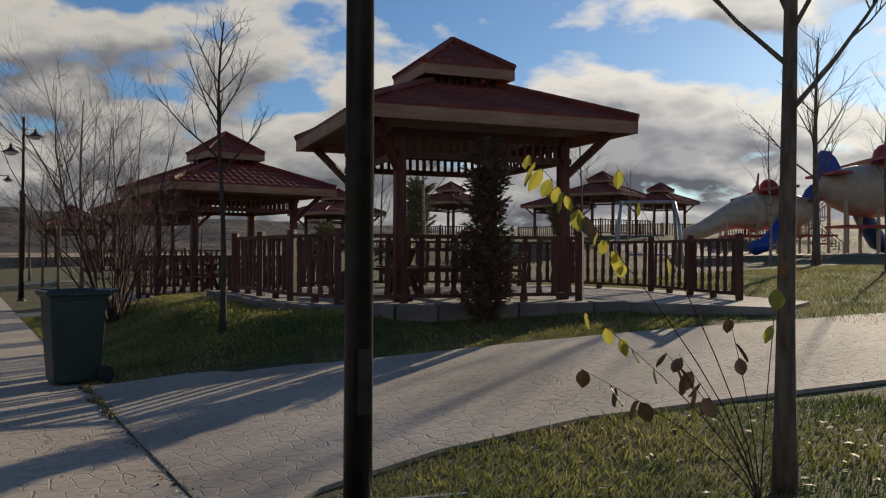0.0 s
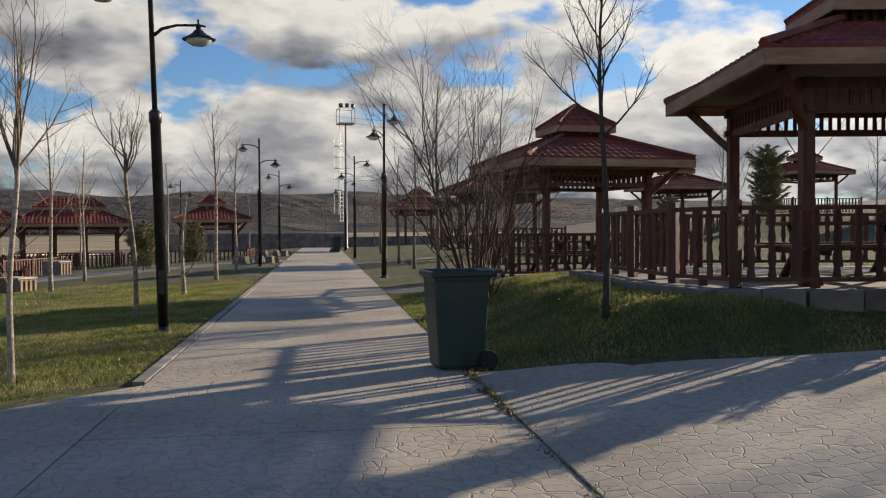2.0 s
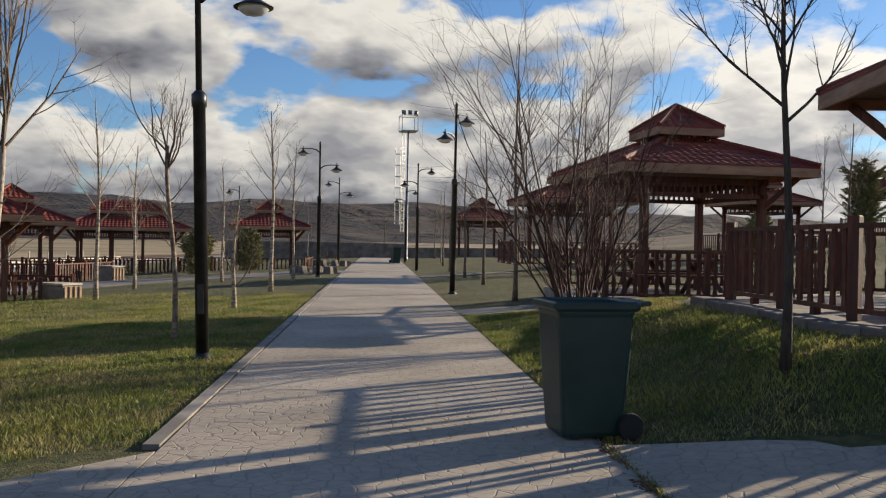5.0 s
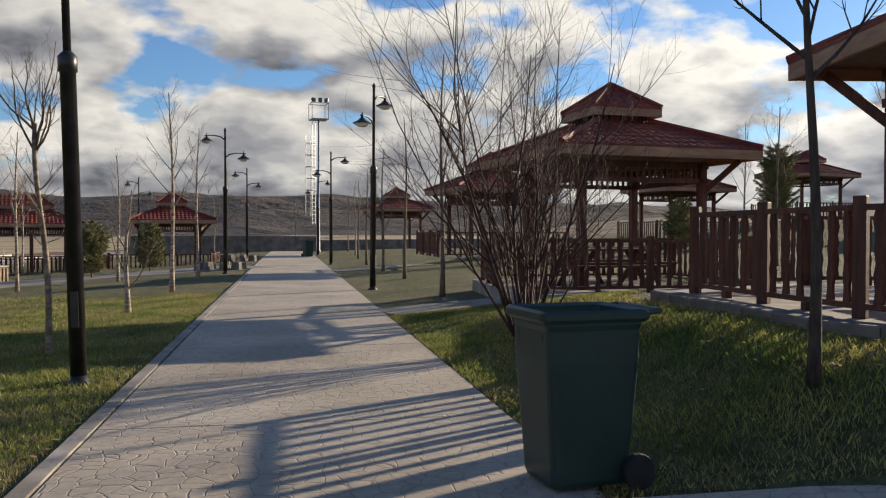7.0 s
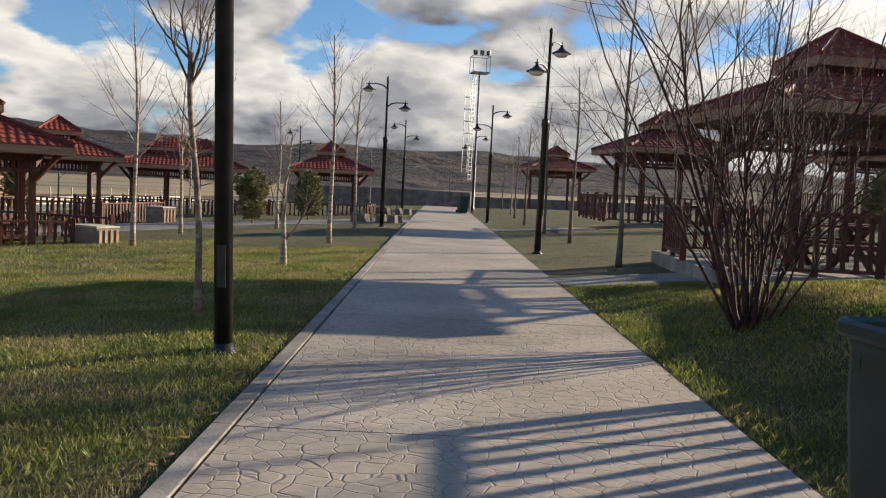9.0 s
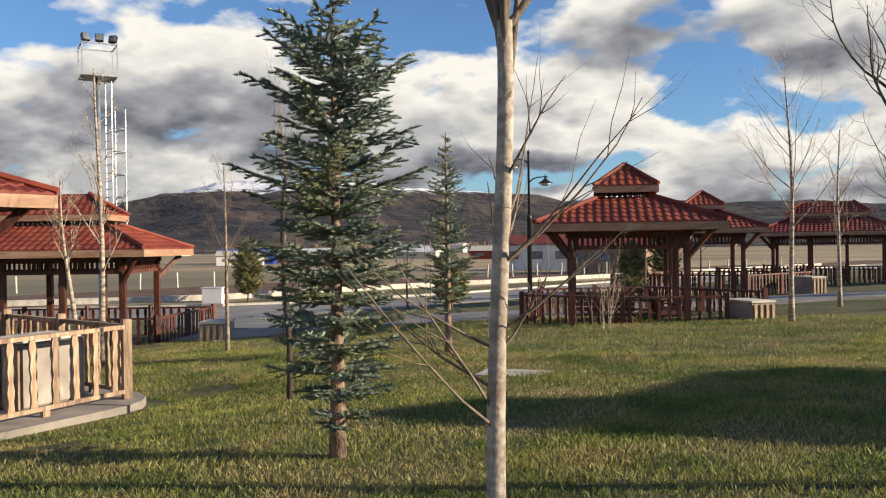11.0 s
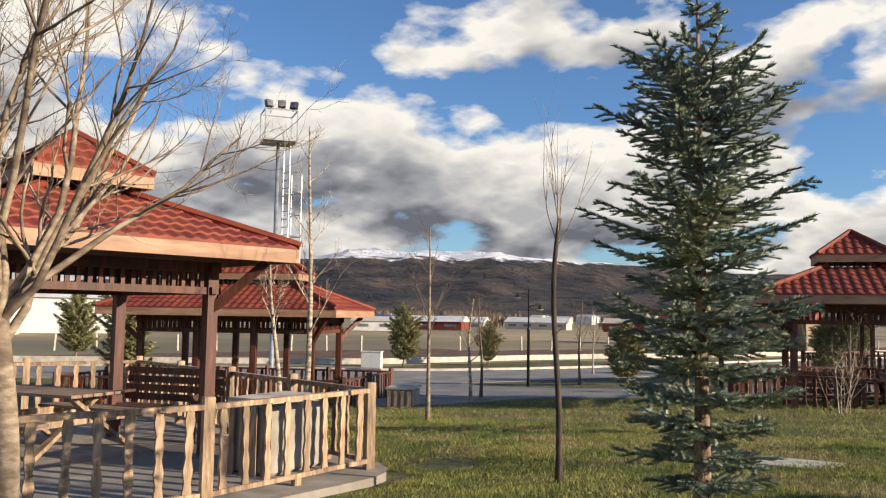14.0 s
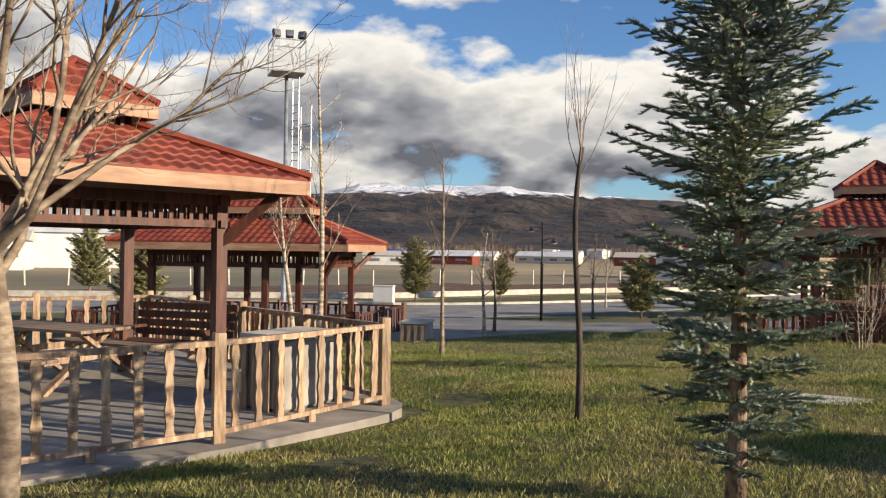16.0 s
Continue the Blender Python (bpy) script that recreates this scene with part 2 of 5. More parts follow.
FENCE = noisy("weathered_wood", (0.25, 0.155, 0.09), (0.52, 0.38, 0.25), 5.0, 8.0, 0.72, bump=0.5, bump_scale=24, stretch=(5, 5, 0.8), c3=(0.17, 0.105, 0.07), big=1.6, each=0.25)
TABLEWOOD = noisy("table_plank", (0.10, 0.06, 0.04), (0.27, 0.18, 0.12), 4.0, 8.0, 0.7, bump=0.4, bump_scale=22, stretch=(0.8, 6, 6), c3=(0.30, 0.23, 0.17), big=1.2, each=0.2)
FASCIA = noisy("fascia_board", (0.26, 0.135, 0.08), (0.46, 0.29, 0.18), 2.2, 8.0, 0.65, bump=0.25, bump_scale=20, stretch=(1, 1, 5), c3=(0.34, 0.19, 0.11), big=0.9, each=0.12)
DARKFENCE = noisy("dark_stained_wood", (0.055, 0.022, 0.015), (0.12, 0.05, 0.03), 3.5, 8.0, 0.6, bump=0.35, bump_scale=20, stretch=(5, 5, 0.8), each=0.25)
BLACK = noisy("black_paint", (0.016, 0.015, 0.015), (0.038, 0.036, 0.036), 6.0, 6.0, 0.38, metal=0.2, bump=0.1, bump_scale=80, each=0.1)
GALV = noisy("galvanised_steel", (0.30, 0.315, 0.325), (0.48, 0.50, 0.51), 4.0, 6.0, 0.45, metal=0.6, bump=0.05)
GLASS = noisy("frosted_bowl", (0.6, 0.6, 0.58), (0.75, 0.74, 0.7), 3.0, 3.0, 0.25, bump=0)
FLOOD = noisy("floodlight_face", (0.10, 0.11, 0.12), (0.25, 0.26, 0.28), 3.0, 3.0, 0.15, bump=0)
BIN = noisy("green_plastic", (0.008, 0.028, 0.024), (0.014, 0.042, 0.036), 3.0, 8.0, 0.42, bump=0.08, bump_scale=120, c3=(0.02, 0.045, 0.04), big=2.0)
RUBBER = noisy("black_rubber", (0.012, 0.012, 0.012), (0.022, 0.022, 0.022), 8.0, 4.0, 0.8, bump=0.1)
BARK = noisy("grey_bark", (0.10, 0.075, 0.055), (0.22, 0.17, 0.12), 6.0, 8.0, 0.9, bump=0.6, bump_scale=25, stretch=(4, 4, 1), each=0.12)
PALEBARK = noisy("pale_bark", (0.34, 0.27, 0.19), (0.58, 0.49, 0.38), 5.0, 8.0, 0.8, bump=0.4, bump_scale=25, stretch=(1.5, 1.5, 5), c3=(0.10, 0.075, 0.055), big=3.0)
TANBARK = noisy("tan_bark", (0.17, 0.125, 0.085), (0.42, 0.33, 0.24), 7.0, 8.0, 0.85, bump=0.5, bump_scale=25, stretch=(1.5, 1.5, 3), c3=(0.12, 0.085, 0.06), big=2.0)
BIRCHBARK = noisy("birch_bark", (0.30, 0.24, 0.18), (0.56, 0.49, 0.40), 16.0, 9.0, 0.8, bump=0.4, bump_scale=30, stretch=(2.0, 2.0, 2.6), c3=(0.24, 0.185, 0.14), big=3.0)
DARKBARK = noisy("dark_bark", (0.035, 0.026, 0.02), (0.09, 0.068, 0.05), 6.0, 8.0, 0.9, bump=0.6, bump_scale=25, stretch=(4, 4, 1))
REDBARK = noisy("red_twig_bark", (0.032, 0.016, 0.013), (0.085, 0.040, 0.030), 6.0, 6.0, 0.8, bump=0.2)
SPRUCEBARK = noisy("flaking_bark", (0.09, 0.06, 0.042), (0.36, 0.25, 0.18), 9.0, 8.0, 0.9, bump=0.8, bump_scale=30, stretch=(2, 2, 1), dist=0.02)
NEEDLE = noisy("spruce_needle", (0.095, 0.14, 0.105), (0.32, 0.39, 0.325), 5.0, 5.0, 0.55, bump=0, c3=(0.26, 0.28, 0.13), big=2.5, island=0.4)
PINE = noisy("pine_needle", (0.15, 0.15, 0.06), (0.35, 0.33, 0.15), 5.0, 5.0, 0.6, bump=0, c3=(0.17, 0.15, 0.06), big=1.5, island=0.4)
BROWNNEEDLE = noisy("winter_browned_needle", (0.085, 0.055, 0.03), (0.24, 0.12, 0.065), 5.0, 5.0, 0.7, bump=0, c3=(0.06, 0.075, 0.035), big=2.0, island=0.4)
LEAF = leafy(noisy("yellow_leaf", (0.45, 0.33, 0.03), (0.62, 0.50, 0.08), 14.0, 5.0, 0.5, bump=0, c3=(0.30, 0.32, 0.05), big=6.0, each=0.2), 0.45)
BROWNLEAF = noisy("brown_leaf", (0.10, 0.05, 0.025), (0.26, 0.14, 0.06), 14.0, 5.0, 0.6, bump=0, each=0.3)
WHITE = noisy("white_paint", (0.66, 0.65, 0.62), (0.80, 0.79, 0.76), 1.0, 6.0, 0.5, bump=0.05, c3=(0.55, 0.53, 0.5), big=0.5)
BLUE = noisy("blue_plastic", (0.012, 0.05, 0.30), (0.02, 0.08, 0.42), 2.0, 4.0, 0.35, bump=0)
REDP = noisy("red_plastic", (0.30, 0.015, 0.02), (0.42, 0.03, 0.03), 2.0, 4.0, 0.4, bump=0)
BEIGE = noisy("beige_plastic", (0.42, 0.34, 0.24), (0.55, 0.46, 0.33), 1.5, 5.0, 0.45, bump=0)
STONEWALL = noisy("low_stone_wall", (0.13, 0.11, 0.095), (0.25, 0.22, 0.185), 2.0, 8.0, 0.9, bump=0.5, bump_scale=8)


# ---- mesh tools ----
class Buf:
    """Collects vertices and faces of one mesh."""

    def __init__(self):
        self.v, self.f, self.m = [], [], []

    def box(self, c, s, rz=0.0, mat=0, taper=1.0):
        x, y, z = s[0] / 2, s[1] / 2, s[2] / 2
        b = min(x, y, z) * 0.12
        ca, sa, n = math.cos(rz), math.sin(rz), len(self.v)
        for zz, k, ins in ((-z, 1.0, b), (-z + b, 1.0, 0.0), (z - b, taper, 0.0), (z, taper, b)):
            for px, py in ((-1, -1), (1, -1), (1, 1), (-1, 1)):
                lx, ly = px * (x * k - ins), py * (y * k - ins)
                self.v.append((c[0] + lx * ca - ly * sa, c[1] + lx * sa + ly * ca, c[2] + zz))
        for r in range(3):
            for i in range(4):
                j = (i + 1) % 4
                self.f.append((n + 4 * r + i, n + 4 * r + j, n + 4 * r + 4 + j, n + 4 * r + 4 + i))
        self.f += [(n + 3, n + 2, n + 1, n), (n + 12, n + 13, n + 14, n + 15)]
        self.m += [mat] * 14
        return self

    def beam(self, a, b, w, h, up=(0, 0, 1), mat=0):
        """A squared timber from a to b."""
        a, b = Vector(a), Vector(b)
        d = (b - a).normalized()
        s = d.cross(Vector(up))
        s = s.normalized() if s.length > 1e-4 else Vector((1, 0, 0))
        u = s.cross(d).normalized()
        n = len(self.v)
        for p in (a, b):
            for i, j in ((-1, -1), (1, -1), (1, 1), (-1, 1)):
                self.v.append(tuple(p + s * (i * w / 2) + u * (j * h / 2)))
        self.f += [(n + 3, n + 2, n + 1, n), (n + 4, n + 5, n + 6, n + 7)] + [(n + i, n + (i + 1) % 4, n + 4 + (i + 1) % 4, n + 4 + i) for i in range(4)]
        self.m += [mat] * 6
        return self

    def tube(self, pts, radii, sides=6, mat=0, cap=True):
        n = len(self.v)
        pts = [Vector(p) for p in pts]
        ref = Vector((0.31, 0.17, 0.94))
        for k, p in enumerate(pts):
            d = (pts[min(k + 1, len(pts) - 1)] - pts[max(k - 1, 0)])
            d = d.normalized() if d.length > 1e-7 else Vector((0, 0, 1))
            s = d.cross(ref)
            s = s.normalized() if s.length > 0.05 else d.cross(Vector((1, 0, 0))).normalized()
            u = d.cross(s)
            r = radii[k] if hasattr(radii, "__len__") else radii
            for i in range(sides):
                a = 2 * math.pi * i / sides
                self.v.append(tuple(p + s * (r * math.cos(a)) + u * (r * math.sin(a))))
        for k in range(len(pts) - 1):
            for i in range(sides):
                j = (i + 1) % sides
                self.f.append((n + k * sides + i, n + k * sides + j, n + (k + 1) * sides + j, n + (k + 1) * sides + i))
                self.m.append(mat)
        if cap:
            q = n + (len(pts) - 1) * sides
            self.f += [tuple(n + i for i in reversed(range(sides))), tuple(q + i for i in range(sides))]
            self.m += [mat, mat]
        return self

    def lathe(self, prof, c=(0, 0, 0), sides=20, mat=0):
        """A turned shape from pairs of radius and height."""
        return self.tube_rings([[(c[0] + r * math.cos(2 * math.pi * i / sides), c[1] + r * math.sin(2 * math.pi * i / sides), c[2] + z) for i in range(sides)] for r, z in prof], mat)

    def tube_rings(self, rings, mat=0):
        n, s = len(self.v), len(rings[0])
        for r in rings:
            self.v += r
        for k in range(len(rings) - 1):
            for i in range(s):
                j = (i + 1) % s
                self.f.append((n + k * s + i, n + k * s + j, n + (k + 1) * s + j, n + (k + 1) * s + i))
                self.m.append(mat)
        q = n + (len(rings) - 1) * s
        self.f += [tuple(n + i for i in reversed(range(s))), tuple(q + i for i in range(s))]
        self.m += [mat, mat]
        return self

    def prism(self, outline, z0, z1, mat=0):
        """A flat outline raised from z0 to z1; each may be a function of x and y."""
        n, k = len(self.v), len(outline)
        f0 = z0 if callable(z0) else (lambda x, y: z0)
        f1 = z1 if callable(z1) else (lambda x, y: z1)
        self.v += [(x, y, f0(x, y)) for x, y in outline] + [(x, y, f1(x, y)) for x, y in outline]
        self.f += [tuple(n + i for i in reversed(range(k))), tuple(n + k + i for i in range(k))]
        self.f += [(n + i, n + (i + 1) % k, n + k + (i + 1) % k, n + k + i) for i in range(k)]
        self.m += [mat] * (k + 2)
        return self

    def mesh(self, name, mats, smooth=False):
        me = bpy.data.meshes.new(name)
        me.from_pydata(self.v, [], self.f)
        for mt in (mats if isinstance(mats, (list, tuple)) else [mats]):
            me.materials.append(mt)
        me.polygons.foreach_set("material_index", self.m)
        if smooth:
            me.polygons.foreach_set("use_smooth", [True] * len(me.polygons))
        me.update()
        return me


def empty(name, m, label="", category="", group="", kind=""):
    ob = new(name)
    ob.matrix_basis = m
    return tagged(ob, label, category, group, kind)


def part(name, buf, mat, parent, label="", smooth=False, m=None):
    me = buf if isinstance(buf, bpy.types.Mesh) else buf.mesh(name, mat, smooth)
    ob = new(name, me)
    ob.parent = parent
    if m is not None:
        ob.matrix_basis = m
    if label:
        ob["label"] = label
    return ob


def thing(name, buf, mat, label, category, group="", kind="", m=None, smooth=False):
    ob = new(name, buf if isinstance(buf, bpy.types.Mesh) else buf.mesh(name, mat, smooth))
    if m is not None:
        ob.matrix_basis = m
    return tagged(ob, label, category, group, kind)


# ---- ground ----
def step(a, b, x):
    t = min(1.0, max(0.0, (x - a) / (b - a)))
    return t * t * (3 - 2 * t)


def ground_z(x, y):
    """Height of the turf: level along the walk, falling away to the west and rising to the pavilions in the east."""
    z = 0.03
    if x < -2.6:
        z -= 0.047 * (min(-x, 28.0) - 2.6)
        z -= 0.004 * max(0.0, min(-x, 400.0) - 28.0)
    if x > 1.3:
        rise = 0.08 * (min(x, 9.8) - 1.3)
        if y > 16:
            rise *= 1 - 0.25 * step(16, 24, y)
        z += rise * (1 - 0.6 * step(40, 90, y))
        # the bank below the nearest pavilion
        z += 0.45 * step(1.6, 3.4, x) * step(8.9, 10.4, y) * (1 - step(15.5, 19.5, y)) * (1 - 0.42 * step(4.2, 5.5, x)) * (1 - step(7.6, 8.6, x))
        z += 0.036 * max(0.0, min(x, 40.0) - 12.0) * (1 - step(40, 90, y))
        z += 1.25 * step(15, 28, x) * step(31, 43, y) * (1 - step(70, 120, y))
    if y > 60:
        z -= 0.006 * (min(y, 400) - 60)
    # the dip that the western slab lies in
    z -= 0.11 * (1 - step(-10.5, -9.0, x)) * step(4.0, 6.0, y) * (1 - step(14.4, 16.2, y)) * step(-22.5, -19.6, x)
    z += 0.025 * noise.noise((x * 0.45, y * 0.45, 0.3)) * step(0, 1.5, min(abs(x + 2.0), abs(x - 1.22)) if y > 9 else 1.0)
    return z


def axis(lo, hi, fine, far):
    a = list(np.arange(lo, hi + 1e-6, fine))
    d, x = fine, lo
    left = []
    while x > -far:
        d *= 1.22
        x -= d
        left.append(x)
    d, x, right = fine, hi, []
    while x < far:
        d *= 1.22
        x += d
        right.append(x)
    return left[::-1] + a + right


def build_ground():
    xs, ys = axis(-30, 20, 0.5, 4600), axis(-8, 45, 0.5, 4600)
    b = Buf()
    for y in ys:
        for x in xs:
            b.v.append((x, y, ground_z(x, y)))
    nx = len(xs)
    for j in range(len(ys) - 1):
        for i in range(nx - 1):
            b.f.append((j * nx + i, j * nx + i + 1, (j + 1) * nx + i + 1, (j + 1) * nx + i))
            cx, cy = (xs[i] + xs[i + 1]) / 2, (ys[j] + ys[j + 1]) / 2
            west = -cx * 0.78 + cy * 0.1
            b.m.append(2 if 38 < west < 48 else (1 if west >= 34 or math.hypot(cx, cy) > 90 else 0))
    return thing("ground", b, [GRASS, FIELD, PLOUGHED], "winter lawn of thin green and straw-coloured grass", "ground", kind="structure", smooth=True)


build_ground()


def ribbon(name, pts, widths, lift, mat, label, category, z=None, thick=0.12, sub=6):
    """A paved band along a line of points, laid on the turf."""
    P = [Vector((p[0], p[1])) for p in pts]
    fine, w = [], []
    for i in range(len(P) - 1):
        a, b_, c, d = P[max(i - 1, 0)], P[i], P[i + 1], P[min(i + 2, len(P) - 1)]
        for k in range(sub):
            t = k / sub
            fine.append(0.5 * ((2 * b_) + (c - a) * t + (2 * a - 5 * b_ + 4 * c - d) * t * t + (3 * b_ - a - 3 * c + d) * t ** 3))
            w.append(widths[i] + (widths[i + 1] - widths[i]) * t)
    fine.append(P[-1])
    w.append(widths[-1])
    b = Buf()
    rings = []
    for i, p in enumerate(fine):
        d = (fine[min(i + 1, len(fine) - 1)] - fine[max(i - 1, 0)]).normalized()
        s = Vector((-d.y, d.x))
        row = []
        cross = 5
        for k in range(cross):
            q = p + s * (w[i] * (k / (cross - 1) - 0.5))
            row.append((q.x, q.y, (z(q.x, q.y) if z else ground_z(q.x, q.y)) + lift))
        row += [(row[-1][0], row[-1][1], row[-1][2] - thick), (row[0][0], row[0][1], row[0][2] - thick)]
        rings.append(row)
    b.tube_rings(rings)
    return thing(name, b, mat, label, category, kind="structure")


# ---- paving ----
def walkway():
    y = -9.6
    k = 0
    while y < 78:
        ln = 4.3
        b = Buf()
        top = lambda x, yy: 0.055 if yy < 60 else 0.055 - 0.006 * (yy - 60)
        b.prism([(-1.78, y + 0.008), (1.24, y + 0.008), (1.24, y + ln - 0.008), (-1.78, y + ln - 0.008)], -0.12, top)
        thing("pavement", b, STAMPED, "buff stamped-concrete walkway panel with pressed fan pattern", "pavement", kind="structure")
        e = Buf()
        for q in range(2):
            y0 = y + q * ln / 2
            if y0 > 9.0 or y0 < 2.6:
                e.prism([(-1.91, y0 + 0.006), (-1.80, y0 + 0.006), (-1.80, y0 + ln / 2 - 0.006), (-1.91, y0 + ln / 2 - 0.006)], -0.12, lambda x, yy: 0.068 if yy < 60 else 0.068 - 0.006 * (yy - 60))
        if e.v:
            thing("kerb", e, CONCRETE, "grey concrete edging strip along the walkway", "kerb", kind="structure")
        y += ln
        k += 1


walkway()


def sheet_between(name, near, far, lift, mat, label, category="pavement", cols=8, thick=0.14):
    """A paved sheet between two edges of equally many points, following the turf."""
    b = Buf()
    rings = []
    for (ax, ay), (bx, by) in zip(near, far):
        row = []
        for k in range(cols + 1):
            t = k / cols
            x, y = ax + (bx - ax) * t, ay + (by - ay) * t
            row.append((x, y, ground_z(x, y) + lift))
        row += [(row[-1][0], row[-1][1], row[-1][2] - thick), (row[0][0], row[0][1], row[0][2] - thick)]
        rings.append(row)
    b.tube_rings(rings)
    return thing(name, b, mat, label, category, kind="structure")


sheet_between("pavement", [(1.255, 4.2), (1.55, 4.65), (1.9, 4.9), (2.8, 5.1), (4.0, 5.1), (5.2, 4.8), (6.5, 4.4), (9.0, 3.4), (14.0, 1.0), (24.0, -5.0)],
              [(1.255, 9.75), (1.55, 9.7), (2.2, 9.45), (3.67, 9.0), (4.6, 8.75), (5.5, 8.5), (7.0, 8.0), (10.0, 6.7), (15.0, 4.3), (25.0, -1.5)], 0.03, STAMPED, "buff stamped-concrete side path with worn fan pattern")
sheet_between("pavement", [(-1.79, 4.1), (-2.3, 4.9), (-3.0, 5.25), (-5.0, 5.3), (-9.0, 5.0), (-16.0, 4.4)],
              [(-1.79, 9.6), (-2.3, 9.1), (-2.8, 8.65), (-4.2, 8.3), (-9.0, 7.6), (-16.0, 7.0)], 0.03, STAMPED, "buff stamped-concrete side path curving from the walkway")
ribbon("road", [(-29.5, 27.6), (-25.0, 25.6), (-19.6, 26.6), (-14.5, 31.5), (-8.5, 37.8), (-1.9, 42.5)], [5.0, 5.0, 4.6, 4.2, 3.8, 3.6], 0.045, ROAD, "grey concrete lane crossing the lawn", "road")
ribbon("road", [(-67, -13), (-51, 7), (-40, 21), (-31.5, 30.5), (-28.3, 41), (-27, 60), (-26, 120), (-27, 260)], [7.4] * 8, 0.03, ROAD, "wide pale grey park road", "road")
ribbon("pavement", [(-20.6, 20.0), (-20.4, 24.6)], [3.2, 3.4], 0.036, ROAD, "grey concrete apron beside the long pavilion", "pavement")
ribbon("kerb", [(-70.2, -11), (-54.1, 9.3), (-43.0, 23.4), (-34.6, 32.4), (-32.1, 42), (-30.8, 60), (-29.8, 120)], [0.3] * 7, 0.13, KERB, "pale kerb along the far side of the road", "kerb", thick=0.3)
ribbon("kerb", [(-58, 9), (-47.5, 24), (-41.2, 33.5), (-40.2, 40), (-39.5, 50.5), (-37, 64), (-35, 120)], [0.35] * 7, 0.30, KERB, "low pale wall beyond the road verge", "wall", thick=0.6)
ribbon("pavement", [(1.25, 20.6), (4.0, 21.2)], [1.3, 1.3], 0.03, CONCRETE, "short concrete path to the pavilion", "pavement")
ribbon("pavement", [(1.25, 37.4), (5.0, 38.0)], [1.3, 1.3], 0.03, CONCRETE, "short concrete path to a pavilion", "pavement")


def far_hills():
    """A ring of bare hills round the plain, highest in the west where snow lies."""
    prof = [(-180, 1.2), (-120, 1.1), (-90, 1.0), (-60, 1.1), (-30, 1.6), (-10, 2.3), (0, 2.35), (12, 2.4), (22, 2.5), (30, 2.9), (36, 3.3), (41, 3.75), (45.5, 4.3), (48, 4.05), (52, 4.2), (56, 4.25), (60, 3.2), (64, 2.5), (72, 1.9), (90, 1.6), (130, 1.4), (180, 1.2)]

    def top(az):
        for (a, h), (b_, g) in zip(prof, prof[1:]):
            if a <= az <= b_:
                return h + (g - h) * (az - a) / (b_ - a)
        return 1.2

    b = Buf()
    rows, n = 22, 420
    rings = []
    for j in range(rows):
        v = j / (rows - 1)
        R = 1500 + 2100 * v
        row = []
        for i in range(n):
            az = -180 + 360 * i / n
            a = radians(az)
            x, y = -math.sin(a) * R, math.cos(a) * R
            crest = math.tan(radians(top(az))) * 3000
            rise = v ** 1.5 if v < 0.78 else 0.78 ** 1.5 * (1.0 + 1.2 * (v - 0.78)) if v < 0.9 else 0.78 ** 1.5 * 1.15 * (1 - (v - 0.9) * 4)
            fold = noise.fractal((x * 0.0021, y * 0.0021, 0.7), 0.85, 2.1, 7)
            ridge = abs(noise.noise((x * 0.004, y * 0.004, 2.2)))
            z = -4 + crest * rise * 1.60 * (1 + 0.10 * fold) - 70 * (0.5 - ridge) * v * (1 - v) * 2 + 10 * fold * v
            row.append((x, y, z))
        rings.append(row)
    for r in rings:
        b.v += r
    for j in range(rows - 1):
        for i in range(n):
            k = (i + 1) % n
            b.f.append((j * n + k, j * n + i, (j + 1) * n + i, (j + 1) * n + k))
            b.m.append(0)
    thing("backdrop", b, HILL, "bare brown hills with painted cloud shade, snow on the highest ridge", "hills", kind="structure", smooth=True)


far_hills()


# ---- pavilions ----
def tiled_face(hx, hy, tx, ty, z0, z1, pitch=0.19, course=0.30):
    """One hipped face of pressed tile sheet, eave at -hy, rolls running up the slope and a step at each course."""
    run = hy - ty
    length = math.hypot(run, z1 - z0)
    n = max(2, round(length / course))
    cols = int(round(2 * hx / pitch)) * 6
    b = Buf()
    for r in range(n):
        v0, v1 = r / n, (r + 1) / n
        base = len(b.v)
        for v, lift in ((v0, 0.030), (v1, 0.007)):
            w = hx + (tx - hx) * v
            for c in range(cols + 1):
                u = -hx + 2 * hx * c / cols
                uu = max(-w, min(w, u))
                ph = (u / pitch) % 1.0
                roll = 0.018 * math.sin(math.pi * min(1.0, ph / 0.62)) if ph < 0.62 else -0.006 * math.sin(math.pi * (ph - 0.62) / 0.38)
                b.v.append((uu, -hy + run * v, z0 + (z1 - z0) * v + lift + roll))
        for c in range(cols + 1):
            x, y, z = b.v[base + c]
            b.v.append((x, y, z0 + (z1 - z0) * v0 - 0.004))
        m = cols + 1
        for c in range(cols):
            if b.v[base + c][0] == b.v[base + c + 1][0]:
                continue
            b.f.append((base + c, base + c + 1, base + m + c + 1, base + m + c))
            b.f.append((base + 2 * m + c, base + 2 * m + c + 1, base + c + 1, base + c))
            b.m += [0, 0]
    return b


CUPOLA_SLAT = Buf().box((0, 0, 0), (0.045, 0.03, 0.2)).mesh("cupola_slat", WOOD)
FRIEZE_SLAT = Buf().box((0, 0, 0), (0.05, 0.028, 0.19)).mesh("frieze_slat", WOOD)


